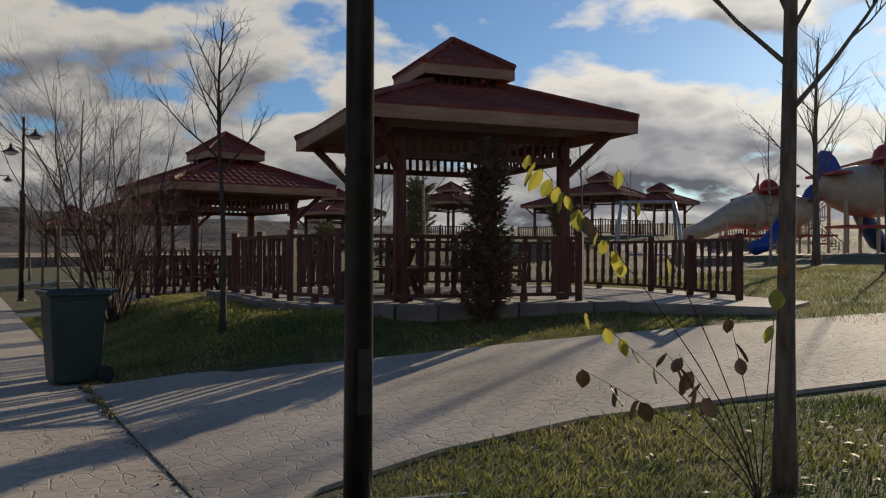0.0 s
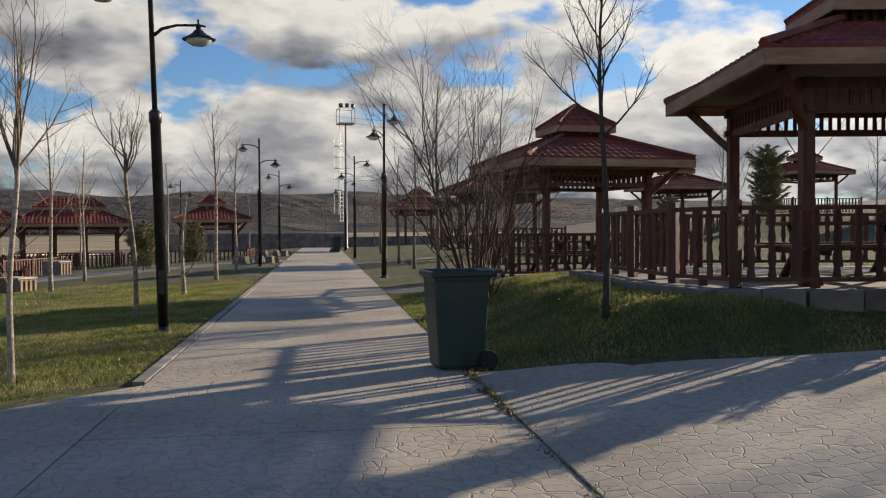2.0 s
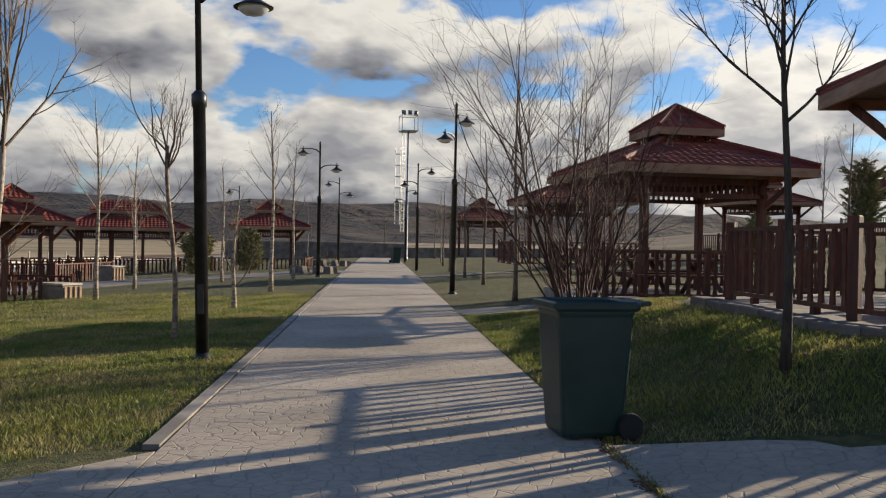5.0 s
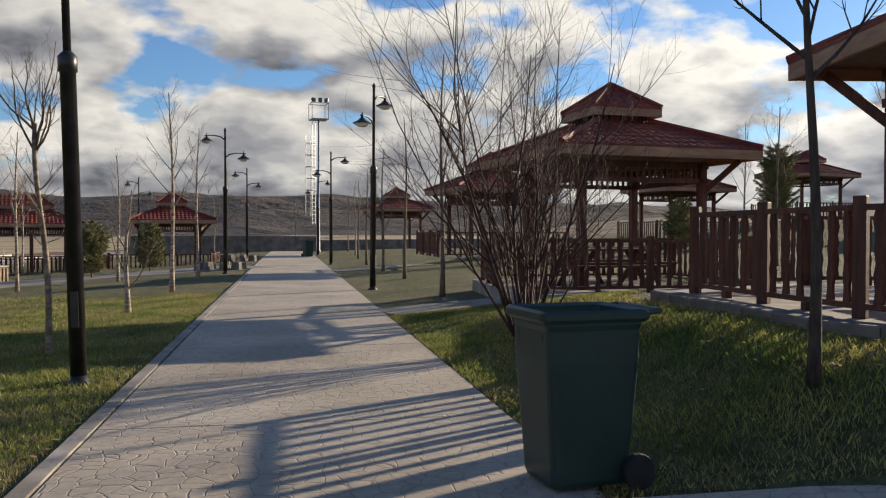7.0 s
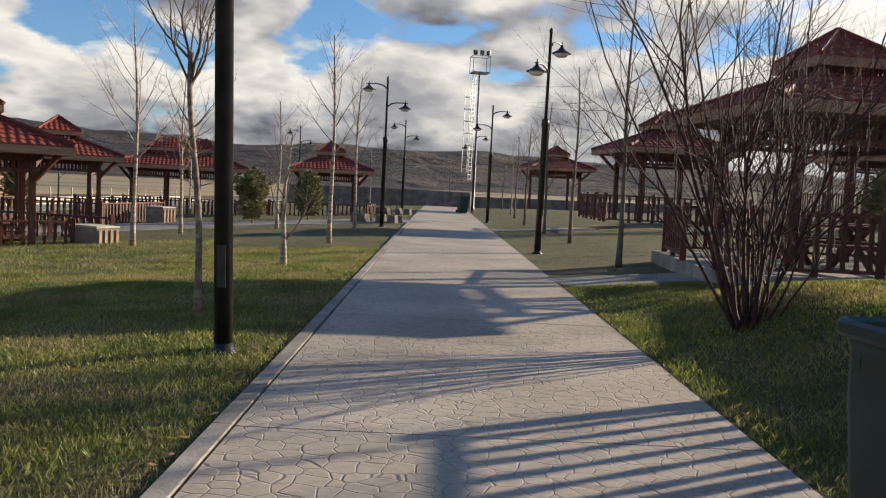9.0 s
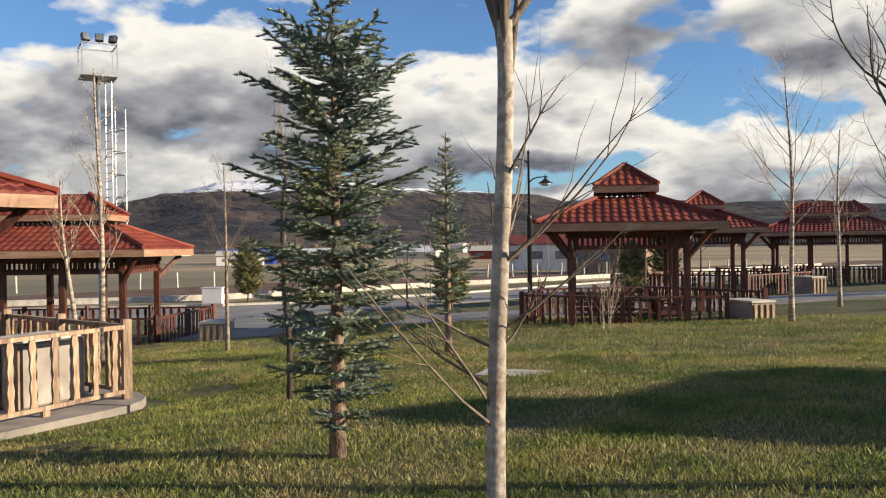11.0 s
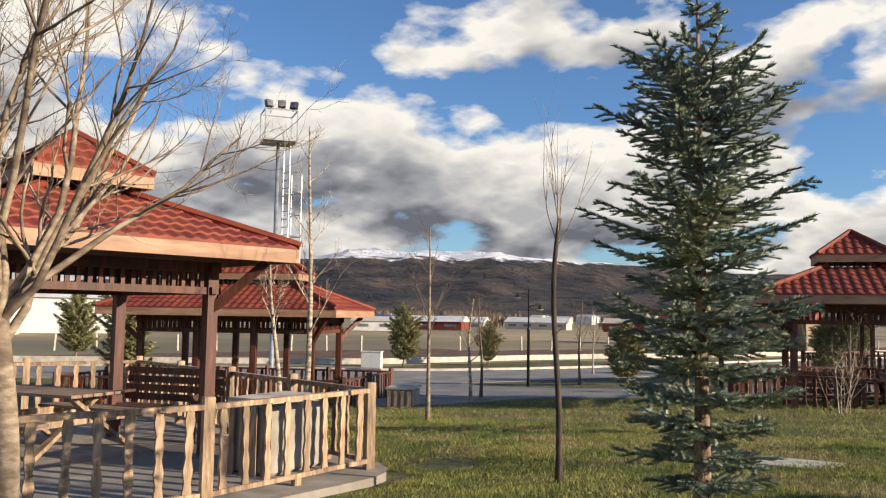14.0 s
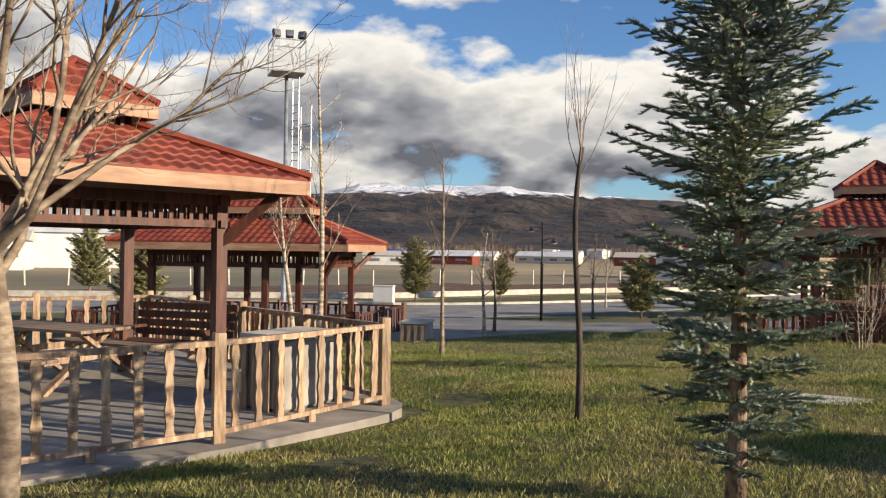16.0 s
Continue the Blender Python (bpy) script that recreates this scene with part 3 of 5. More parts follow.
def pavilion(m, label, hx=2.1, hy=2.1, group="park pavilions"):
    """A timber shelter: posts, braces, a slatted frieze, a hipped roof of red tile sheets and a small raised roof on top."""
    root = empty("pavilion", m, label, "pavilion", group)
    E0, E1, R1 = 2.45, 2.63, 3.27
    cx, cy = hx - 1.55, hy - 1.55
    px, py = hx - 0.8, hy - 0.8
    # roof
    for k in range(4):
        a, o = (hx, hy) if k % 2 == 0 else (hy, hx)
        c, p = (cx, cy) if k % 2 == 0 else (cy, cx)
        part("roof_face", tiled_face(a, o, c, p, E1, R1), ROOFTILE, root, "pressed red tile sheet", m=pose(0, 0, 0, 0, 0, 90 * k))
        part("fascia", Buf().box((0, -o + 0.03, (E0 + E1) / 2), (2 * a - 0.002, 0.05, E1 - E0)), FASCIA, root, "weathered fascia board", m=pose(0, 0, 0, 0, 0, 90 * k))
        h, g = (cx + 0.2, cy + 0.2) if k % 2 == 0 else (cy + 0.2, cx + 0.2)
        part("cupola_face", tiled_face(h, g, max(0.0, h - g), 0.0, 3.53, 4.08, course=0.26), ROOFTILE, root, "pressed red tile sheet", m=pose(0, 0, 0, 0, 0, 90 * k))
        part("cupola_fascia", Buf().box((0, -g + 0.02, 3.455), (2 * h - 0.002, 0.04, 0.16)), FASCIA, root, "weathered fascia board", m=pose(0, 0, 0, 0, 0, 90 * k))
        nn = max(5, int(2 * c / 0.13))
        for i in range(nn + 1):
            part("cupola_slat", CUPOLA_SLAT, WOOD, root, m=pose(0, 0, 0, 0, 0, 90 * k) @ pose(-c + 0.04 + (2 * c - 0.08) * i / nn, -p + 0.03, 3.34))
    for sx, sy in ((1, 1), (1, -1), (-1, 1), (-1, -1)):
        part("ridge_cap", Buf().tube([(sx * hx, sy * hy, E1 + 0.05), (sx * cx, sy * cy, R1 + 0.05)], 0.06, 6), ROOFTILE, root)
        part("ridge_cap", Buf().tube([(sx * (cx + 0.2), sy * (cy + 0.2), 3.575), (sx * max(0, cx - cy), 0, 4.12)], 0.05, 6), ROOFTILE, root)
    sof = Buf().prism([(-hx + 0.06, -hy + 0.06), (hx - 0.06, -hy + 0.06), (hx - 0.06, hy - 0.06), (-hx + 0.06, hy - 0.06)], E1 - 0.055, E1 - 0.03)
    part("soffit", sof, WOOD, root, "dark boarded soffit")
    part("cupola_soffit", Buf().prism([(-cx - 0.16, -cy - 0.16), (cx + 0.16, -cy - 0.16), (cx + 0.16, cy + 0.16), (-cx - 0.16, cy + 0.16)], 3.48, 3.5), WOOD, root)
    # posts and braces
    nx = 2 if hx < 2.5 else 4
    spots = {(px * (2 * i / (nx - 1) - 1), s * py) for i in range(nx) for s in (-1, 1)}
    post = Buf().box((0, 0, 1.22), (0.145, 0.145, 2.44)).mesh("post", WOOD)
    for x, y in sorted(spots):
        part("post", post, WOOD, root, m=pose(x, y, 0))
    for sx, sy in ((1, 1), (1, -1), (-1, 1), (-1, -1)):
        part("brace", Buf().beam((sx * px, sy * py, 1.82), (sx * (px + 0.5), sy * (py + 0.5), 2.46), 0.085, 0.11), WOOD, root)
    # frieze of double beams and short slats
    for k in range(4):
        a, o = (px, py) if k % 2 == 0 else (py, px)
        mm = pose(0, 0, 0, 0, 0, 90 * k)
        part("beam", Buf().beam((-a - 0.12, -o, 2.08), (a + 0.12, -o, 2.08), 0.09, 0.09), WOOD, root, m=mm)
        part("beam", Buf().beam((-a - 0.12, -o, 2.375), (a + 0.12, -o, 2.375), 0.1, 0.13), WOOD, root, m=mm)
        n = int(2 * a / 0.125)
        for i in range(1, n):
            part("frieze_slat", FRIEZE_SLAT, WOOD, root, m=mm @ pose(-a + 2 * a * i / n, -o, 2.22))
    return root


def baluster_mesh(h=0.78, name="baluster", mat=None):
    """A board with waved edges, as sawn from the outside of a log."""
    b = Buf()
    n = 14
    rings = []
    for i in range(n + 1):
        t = i / n
        w = 0.037 + 0.0085 * math.cos(2 * math.pi * t * 3.5) + 0.003 * math.sin(9 * t)
        rings.append([(-w, -0.014, h * t), (w, -0.014, h * t), (w, 0.014, h * t), (-w, 0.014, h * t)])
    b.tube_rings(rings)
    return b.mesh(name, mat)


BAL = {}


def fence(runs, mat, label, floor, group="pavilion fences", height=0.95, step_=0.21):
    """A waist-high timber railing along lines of points, with posts at each point."""
    if mat.name not in BAL:
        BAL[mat.name] = (baluster_mesh(height - 0.17, "baluster", mat), Buf().box((0, 0, height / 2 + 0.03), (0.105, 0.105, height + 0.06)).mesh("post", mat))
    bal, post = BAL[mat.name]
    x0, y0 = runs[0][0]
    root = empty("fence", pose(x0, y0, floor), label, "fence", group)
    for pts in runs:
        pts = [Vector((p[0] - x0, p[1] - y0, 0)) for p in pts]
        line = [pts[0]]
        for a, b_ in zip(pts, pts[1:]):
            n = max(1, round((b_ - a).length / 1.9))
            line += [a.lerp(b_, (i + 1) / n) for i in range(n)]
        for p in line:
            part("post", post, mat, root, m=pose(p.x, p.y, 0, 0, 0, math.degrees(math.atan2((line[-1] - line[0]).y, (line[-1] - line[0]).x))))
        for a, b_ in zip(line, line[1:]):
            d = (b_ - a).normalized()
            ang = math.degrees(math.atan2(d.y, d.x))
            a2, b2 = a + d * 0.055, b_ - d * 0.055
            part("top_rail", Buf().beam(a2 + Vector((0, 0, height - 0.035)), b2 + Vector((0, 0, height - 0.035)), 0.085, 0.05), mat, root)
            part("bottom_rail", Buf().beam(a2 + Vector((0, 0, 0.10)), b2 + Vector((0, 0, 0.10)), 0.06, 0.05), mat, root)
            mid = (a2 + b2) / 2
            part("foot_block", Buf().box((mid.x, mid.y, 0.0375), (0.08, 0.08, 0.075)), mat, root)
            n = max(2, int((b2 - a2).length / step_))
            for i in range(n):
                p = a2.lerp(b2, (i + 0.5) / n)
                part("baluster", bal, mat, root, m=pose(p.x, p.y, 0.125, random.uniform(-1, 1), random.uniform(-1.2, 1.2), ang + random.uniform(-3, 3)))
    return root


def slab(outline, top, label, floor_z=None):
    b = Buf().prism(outline, lambda x, y: ground_z(x, y) - 0.25, top)
    return thing("platform", b, CONCRETE, label, "platform", kind="structure")


def edge_stones(platform, pts, top):
    """Rough blocks laid end to end along the edge of a slab, standing slightly proud of it."""
    rs = random.Random(17)
    for (ax, ay), (bx, by) in zip(pts, pts[1:]):
        d = Vector((bx - ax, by - ay))
        n = max(1, round(d.length / 0.55))
        ln, ang = d.length / n, math.degrees(math.atan2(d.y, d.x))
        for i in range(n):
            q = Vector((ax, ay)) + d * ((i + 0.5) / n)
            h = 0.50 + rs.uniform(-0.015, 0.015)
            block = Buf().box((0, 0, 0), (ln - 0.018, 0.24 + rs.uniform(-0.02, 0.02), h))
            part("edge_stone", block, STONEWALL, platform, m=pose(q.x, q.y, top - h / 2 + 0.012 + rs.uniform(-0.008, 0.01), rs.uniform(-1.5, 1.5), rs.uniform(-0.8, 0.8), ang + rs.uniform(-1.5, 1.5)))


def picnic_table(m, label="brown plank picnic table with attached benches", mat=None):
    mat = mat or FENCE
    root = empty("picnic_table", m, label, "table", "picnic tables")
    top = TABLEWOOD if mat is FENCE else mat
    plank = Buf().box((0, 0, 0), (1.9, 0.135, 0.04)).mesh("plank", top)
    for i in range(5):
        part("plank", plank, top, root, m=pose(0, -0.29 + 0.145 * i, 0.74))
    for s in (-1, 1):
        for i in range(2):
            part("bench_plank", plank, top, root, m=pose(0, s * (0.68 + 0.145 * i), 0.44))
        x = s * 0.68
        part("leg", Buf().beam((x, -0.62, 0.0), (x, 0.22, 0.72), 0.045, 0.1, up=(1, 0, 0)), mat, root)
        part("leg", Buf().beam((x + 0.05, 0.62, 0.0), (x + 0.05, -0.22, 0.72), 0.045, 0.1, up=(1, 0, 0)), mat, root)
        part("crossbar", Buf().beam((x + 0.025, -0.85, 0.4), (x + 0.025, 0.85, 0.4), 0.045, 0.08), mat, root)
    return root


def park_bench(m, label="dark-stained slatted park bench with a high back", mat=None):
    mat = mat or DARKFENCE
    root = empty("bench", m, label, "bench", "park benches")
    for i in range(4):
        part("slat", Buf().box((0, -0.2 + 0.12 * i, 0.44), (1.7, 0.1, 0.035)), mat, root)
    for i in range(4):
        part("back_slat", Buf().beam((-0.85, 0.26 + 0.03 * i, 0.55 + 0.125 * i), (0.85, 0.26 + 0.03 * i, 0.55 + 0.125 * i), 0.03, 0.1), mat, root)
    for s in (-0.7, 0.7):
        part("leg", Buf().beam((s, -0.22, 0), (s, -0.18, 0.62), 0.06, 0.08), mat, root)
        part("leg", Buf().beam((s, 0.2, 0), (s, 0.40, 1.02), 0.06, 0.08), mat, root)
        part("armrest", Buf().beam((s, -0.26, 0.63), (s, 0.3, 0.63), 0.07, 0.04), mat, root)
    return root


def slab_box(m, label="squat stone barbecue box with an upright-log cladding", n=4):
    """A waist-high box beside a pavilion, clad on one side with split logs."""
    root = empty("barbecue_box", m, label, "barbecue", "barbecue boxes")
    part("body", Buf().box((0, 0, 0.4), (0.95, 0.6, 0.8)), CONCRETE, root, "grey concrete box body")
    part("lid", Buf().box((0, 0, 0.82), (1.0, 0.66, 0.05)), KERB, root, "pale slab top")
    bal = Buf().box((0, 0, 0.38), (0.075, 0.03, 0.76)).mesh("slat", FENCE)
    for i in range(n):
        part("slat", bal, FENCE, root, m=pose(0.515, -0.24 + 0.48 * i / (n - 1), 0, 0, 0, 90))
    return root


PAV = "red-tiled timber pavilion with raised top roof"
A_Z, B_Z, C_Z, D_Z, E_Z = 0.77, 0.42, -0.40, -0.68, -1.12
pavilion(pose(6.95, 11.97, A_Z, 0, 0, -9), PAV + " on a raised slab")
pavilion(pose(6.08, 21.99, B_Z, 0, 0, 7), PAV + ", behind a leafless shrub")
pavilion(pose(-14.8, 11.2, C_Z, 0, 0, 5), PAV + ", sunlit, with tables")
pavilion(pose(-11.7, 26.8, D_Z, 0, 0, 31), PAV + " on the lawn")
pavilion(pose(-23.6, 18.3, E_Z, 0, 0, 41.8), "long red-tiled timber pavilion with a ridged raised roof", hx=3.0, hy=2.1)
pavilion(pose(-15.3, 39.5, -0.62, 0, 0, 30), PAV + " standing farther off")
pavilion(pose(-14.0, 51.0, -0.7, 0, 0, 15), "long red-tiled timber pavilion with a ridged raised roof", hx=3.2, hy=2.1)
pavilion(pose(-6.4, 51.1, -0.5, 0, 0, 10), PAV + " by the far walk")
pavilion(pose(7.55, 38.5, 0.6, 0, 0, 8), PAV + " in the eastern row")
pavilion(pose(6.84, 62.6, 0.5, 0, 0, 8), PAV + " far along the eastern row")

# platforms
a_slab = slab([(3.95, 15.0), (3.85, 11.75), (4.15, 10.5), (5.0, 10.15), (8.4, 9.5), (9.4, 7.6), (11.0, 8.4), (11.9, 12.0), (11.6, 15.2), (6.5, 16.4)], A_Z, "raised concrete slab under the pavilion")
edge_stones(a_slab, [(3.95, 15.0), (3.85, 11.75), (4.15, 10.5), (5.0, 10.15), (8.4, 9.5)], A_Z)
slab([(3.5, 20.2), (3.75, 19.4), (8.0, 19.5), (9.0, 20.7), (8.7, 24.5), (3.7, 24.3)], B_Z, "concrete slab under the pavilion")
slab([(-10.6, 6.2), (-10.75, 11.4), (-11.05, 12.9), (-11.2, 13.5), (-11.38, 13.8), (-11.65, 14.0), (-12.0, 14.08), (-19.0, 14.0), (-19.0, 7.0), (-14, 5.8)], C_Z, "pale concrete slab with rounded corner under the pavilion")
slab([(-14.6, 25.2), (-11.2, 25.3), (-8.7, 26.9), (-8.8, 30.0), (-13.5, 31.0), (-15.6, 28)], D_Z, "concrete slab under the pavilion")
slab([(-20.0, 19.5), (-23.0, 23.2), (-29, 18), (-25.3, 13.6)], E_Z, "concrete slab under the long pavilion")
# fences
fence([[(4.25, 14.7), (4.2, 11.75), (4.48, 10.7), (8.0, 10.05)], [(10.3, 9.1), (11.3, 12.0), (11.2, 14.8), (6.5, 15.9), (4.25, 14.7)]], WOOD, "brown wavy-board railing round the raised slab", A_Z)
fence([[(3.6, 20.0), (3.9, 19.5), (7.9, 19.7)], [(8.8, 20.8), (8.5, 24.2), (3.9, 24.1), (3.6, 21.8)]], WOOD, "brown wavy-board railing round the pavilion", B_Z)
fence([[(-10.85, 6.8), (-11.0, 11.4), (-11.65, 13.74), (-18.5, 13.6), (-18.5, 8.0)]], FENCE, "sunlit bare-wood railing with wavy boards", C_Z, step_=0.265)
fence([[(-13.9, 25.5), (-11.2, 25.7), (-9.3, 27.1)], [(-9.3, 29.5), (-13.0, 30.4), (-15.0, 28.0), (-13.9, 25.5)]], WOOD, "brown wavy-board railing round the pavilion", D_Z)
fence([[(-20.6, 19.4), (-22.9, 22.6), (-28.4, 17.7), (-25.4, 14.2), (-20.6, 19.4)]], WOOD, "brown wavy-board railing round the long pavilion", E_Z)
fence([[(-18.0, 37.3), (-13.0, 38.0), (-12.2, 42.5), (-17.5, 42.0), (-18.0, 37.3)]], WOOD, "brown railing round a far pavilion", -0.62)
fence([[(-18.5, 48.5), (-9.5, 49.0), (-9.8, 53.5), (-18.0, 53.5)]], WOOD, "brown railing round a far pavilion", -0.7)
fence([[(-9.0, 48.6), (-4.2, 48.8), (-4.2, 53.3)]], WOOD, "brown railing round a far pavilion", -0.5)
fence([[(5.0, 41.0), (5.0, 36.0), (10.0, 36.0)]], WOOD, "brown railing round a far pavilion", 0.6)
# tables, benches, barbecue boxes
picnic_table(pose(-15.35, 11.15, C_Z, 0, 0, 26) @ Matrix.Diagonal((1.0, 1.22, 1.0, 1.0)))
park_bench(pose(-15.4, 12.75, C_Z, 0, 0, 30))
slab_box(pose(-12.3, 12.9, C_Z, 0, 0, -70))
picnic_table(pose(6.4, 11.4, A_Z, 0, 0, -9), mat=WOOD)
picnic_table(pose(7.5, 13.2, A_Z, 0, 0, -9), mat=WOOD)
picnic_table(pose(5.6, 21.2, B_Z, 0, 0, 7), mat=WOOD)
picnic_table(pose(6.6, 22.9, B_Z, 0, 0, 7), mat=WOOD)
park_bench(pose(-12.2, 26.4, D_Z, 0, 0, 31), mat=WOOD)
park_bench(pose(-11.0, 27.6, D_Z, 0, 0, 121), mat=WOOD)
picnic_table(pose(-12.0, 27.6, D_Z, 0, 0, 31), mat=WOOD)
slab_box(pose(-8.95, 27.5, D_Z, 0, 0, -30))
slab_box(pose(-19.5, 20.4, E_Z, 0, 0, -50))
slab_box(pose(-11.5, 40.0, -0.62, 0, 0, -30))


# ---- lamps and masts ----
def street_lamp(m, lower, label="black steel park lamp with two bell-shaped heads"):
    """lower: +1 or -1, the side to which the lower head hangs."""
    root = empty("street_lamp", m, label, "lamp", "park lamps")
    part("base", Buf().lathe([(0.13, 0), (0.13, 0.02), (0.085, 0.05), (0.078, 0.09)], sides=16), BLACK, root, smooth=True)
    part("sleeve", Buf().lathe([(0.077, 0.05), (0.073, 2.95), (0.088, 2.96), (0.088, 3.10), (0.06, 3.13), (0.04, 3.15)], sides=16), BLACK, root, smooth=True)
    part("service_door", Buf().box((0, -0.074, 0.72), (0.07, 0.012, 0.34)), BLACK, root)
    part("pole", Buf().lathe([(0.038, 3.1), (0.034, 5.1), (0.045, 5.12), (0.045, 5.16), (0.012, 5.22)], sides=12), BLACK, root, smooth=True)
    for s, z in ((lower, 4.2), (-lower, 4.82)):
        arm = Buf().tube([(s * 0.03, 0, z - 0.02), (s * 0.14, 0, z + 0.07), (s * 0.34, 0, z + 0.12), (s * 0.66, 0, z + 0.12), (s * 0.74, 0, z + 0.10)], [0.026, 0.024, 0.02, 0.018, 0.015], 8)
        part("arm", arm, BLACK, root, smooth=True)
        hd = part("shade", Buf().lathe([(0.014, 0.20), (0.014, 0.14), (0.035, 0.13), (0.035, 0.06), (0.06, 0.045), (0.10, 0.0), (0.19, -0.055), (0.235, -0.075), (0.23, -0.085), (0.1, -0.03)], sides=18), BLACK, root, smooth=True, m=pose(s * 0.64, 0, z))
        part("bowl", Buf().lathe([(0.19, -0.07), (0.17, -0.12), (0.11, -0.16), (0.03, -0.175)], sides=16), GLASS, hd, "frosted glass bowl", smooth=True)
    return root


for x, y, low, lean in ((-2.39, 14.02, 1, -1.6), (-2.65, 36.6, 1, 0), (-2.75, 54.8, 1, 0), (1.66, 26.75, -1, 0.8), (1.5, 44.6, -1, 0), (1.92, 4.43, -1, 0), (1.5, 62.0, -1, 0), (-17.2, 30.6, 1, 0), (-9.5, 60.0, 1, 0), (-33, 14, 1, 0)):
    street_lamp(pose(x, y, ground_z(x, y) - 0.01, 0, lean, 58 if y == 26.75 else 0), low)
street_lamp(pose(-23.1, 28.5, ground_z(-23.1, 28.5) - 0.01, 0, 0, 20) @ Matrix.Scale(0.64, 4), 1, "short black park lamp with two bell-shaped heads")


def flood_mast(m, plat, turn, label="tall galvanised floodlight mast with a caged ladder"):
    root = empty("floodlight_mast", m, label, "mast", "floodlight masts")
    part("pole", Buf().lathe([(0.13, 0), (0.12, 0.3), (0.095, 0.32), (0.065, plat)], sides=12), GALV, root, smooth=True)
    part("platform", Buf().box((0, 0, plat), (1.25, 1.25, 0.07)), GALV, root)
    h = 1.15
    for x, y in ((-0.6, -0.6), (0.6, -0.6), (0.6, 0.6), (-0.6, 0.6)):
        part("railing_post", Buf().beam((x, y, plat), (x, y, plat + h), 0.04, 0.04, up=(1, 0, 0)), GALV, root)
    for a, b_ in (((-0.6, -0.6), (0.6, -0.6)), ((0.6, -0.6), (0.6, 0.6)), ((0.6, 0.6), (-0.6, 0.6)), ((-0.6, 0.6), (-0.6, -0.6))):
        part("handrail", Buf().beam((*a, plat + h), (*b_, plat + h), 0.04, 0.04), GALV, root)
    for i, (x, y, r) in enumerate(((-0.45, -0.5, 20), (0.0, -0.55, -10), (0.45, -0.5, -40))):
        part("floodlight", Buf().box((0, 0, 0.18), (0.28, 0.14, 0.28)).box((0, -0.08, 0.18), (0.23, 0.03, 0.23), mat=1).box((0, 0, 0.0), (0.05, 0.05, 0.12)), [BLACK, FLOOD], root, "grey floodlight", m=pose(x, y, plat + h + 0.04, -15, 0, r))
    lad = Buf()
    for s in (-0.2, 0.2):
        lad.beam((s, 0.42, 2.2), (s, 0.42, plat - 0.1), 0.035, 0.035, up=(1, 0, 0))
    z = 2.3
    while z < plat - 1.1:
        lad.beam((-0.2, 0.42, z), (0.2, 0.42, z), 0.03, 0.03)
        z += 0.3
    for s in (-1, 1):
        lad.beam((s * 0.33, 0.9, 2.8), (s * 0.33, 0.9, plat - 1.1), 0.035, 0.035, up=(1, 0, 0))
    z = 3.0
    while z < plat - 1.0:
        lad.tube([(-0.2, 0.42, z), (-0.36, 0.65, z), (-0.33, 0.9, z), (0.0, 1.02, z), (0.33, 0.9, z), (0.36, 0.65, z), (0.2, 0.42, z)], 0.022, 4)
        z += 0.85
    part("caged_ladder", lad, GALV, root, "thin galvanised caged ladder", m=pose(0, 0, 0, 0, 0, turn))
    return root


flood_mast(pose(1.75, 67.5, -0.05, 0, 0, 10), 9.8, 45)
flood_mast(pose(-31.6, 23.6, ground_z(-31.6, 23.6) - 0.02, 0, 0, 70), 9.1, -65)


# ---- wheelie bins ----
def wheelie_bin(m, label="dark green plastic wheelie bin with open top"):
    root = empty("wheelie_bin", m, label, "bin", "wheelie bins")
    def ring(w, d, z, r=0.05, sh=0.0):
        out = []
        for cx, cy, a0 in ((1, 1, 0), (-1, 1, 90), (-1, -1, 180), (1, -1, 270)):
            for k in range(4):
                a = radians(a0 + 30 * k)
                out.append((cx * (w / 2 - r) + r * math.cos(a), cy * (d / 2 - r) + r * math.sin(a) + sh, z))
        return out
    body = [ring(0.44, 0.50, 0.03), ring(0.46, 0.52, 0.06), ring(0.53, 0.62, 0.72), ring(0.535, 0.63, 0.90), ring(0.55, 0.65, 0.93), ring(0.55, 0.65, 0.98), ring(0.51, 0.61, 0.98), ring(0.50, 0.60, 0.90), ring(0.44, 0.50, 0.10)]
    part("body", Buf().tube_rings(body), BIN, root)
    part("rim", Buf().tube_rings([ring(0.575, 0.69, 0.945, 0.04), ring(0.60, 0.73, 0.965, 0.05), ring(0.60, 0.73, 1.0, 0.05), ring(0.57, 0.69, 1.015, 0.04), ring(0.52, 0.62, 1.0, 0.04), ring(0.52, 0.62, 0.95, 0.04)]), BIN, root, "thick moulded rim")
    part("handle", Buf().tube([(-0.24, 0.34, 0.99), (-0.24, 0.45, 1.0), (0.24, 0.45, 1.0), (0.24, 0.34, 0.99)], 0.018, 8), BIN, root)
    part("axle", Buf().tube([(-0.29, 0.27, 0.1), (0.29, 0.27, 0.1)], 0.014, 8), BLACK, root)
    for s in (-0.27, 0.27):
        rings = []
        for r, dx in ((0.06, -0.025), (0.1, -0.025), (0.103, -0.015), (0.103, 0.015), (0.1, 0.025), (0.06, 0.025)):
            rings.append([(s + dx, 0.29 + r * math.cos(2 * math.pi * i / 20), 0.103 + r * math.sin(2 * math.pi * i / 20)) for i in range(20)])
        w = part("wheel", Buf().tube_rings(rings), RUBBER, root)
    for x in (-0.17, 0.17):
        part("rib", Buf().beam((x, -0.252, 0.08), (x, -0.312, 0.88), 0.02, 0.012, up=(0, 1, 0)), BIN, root)
    return root


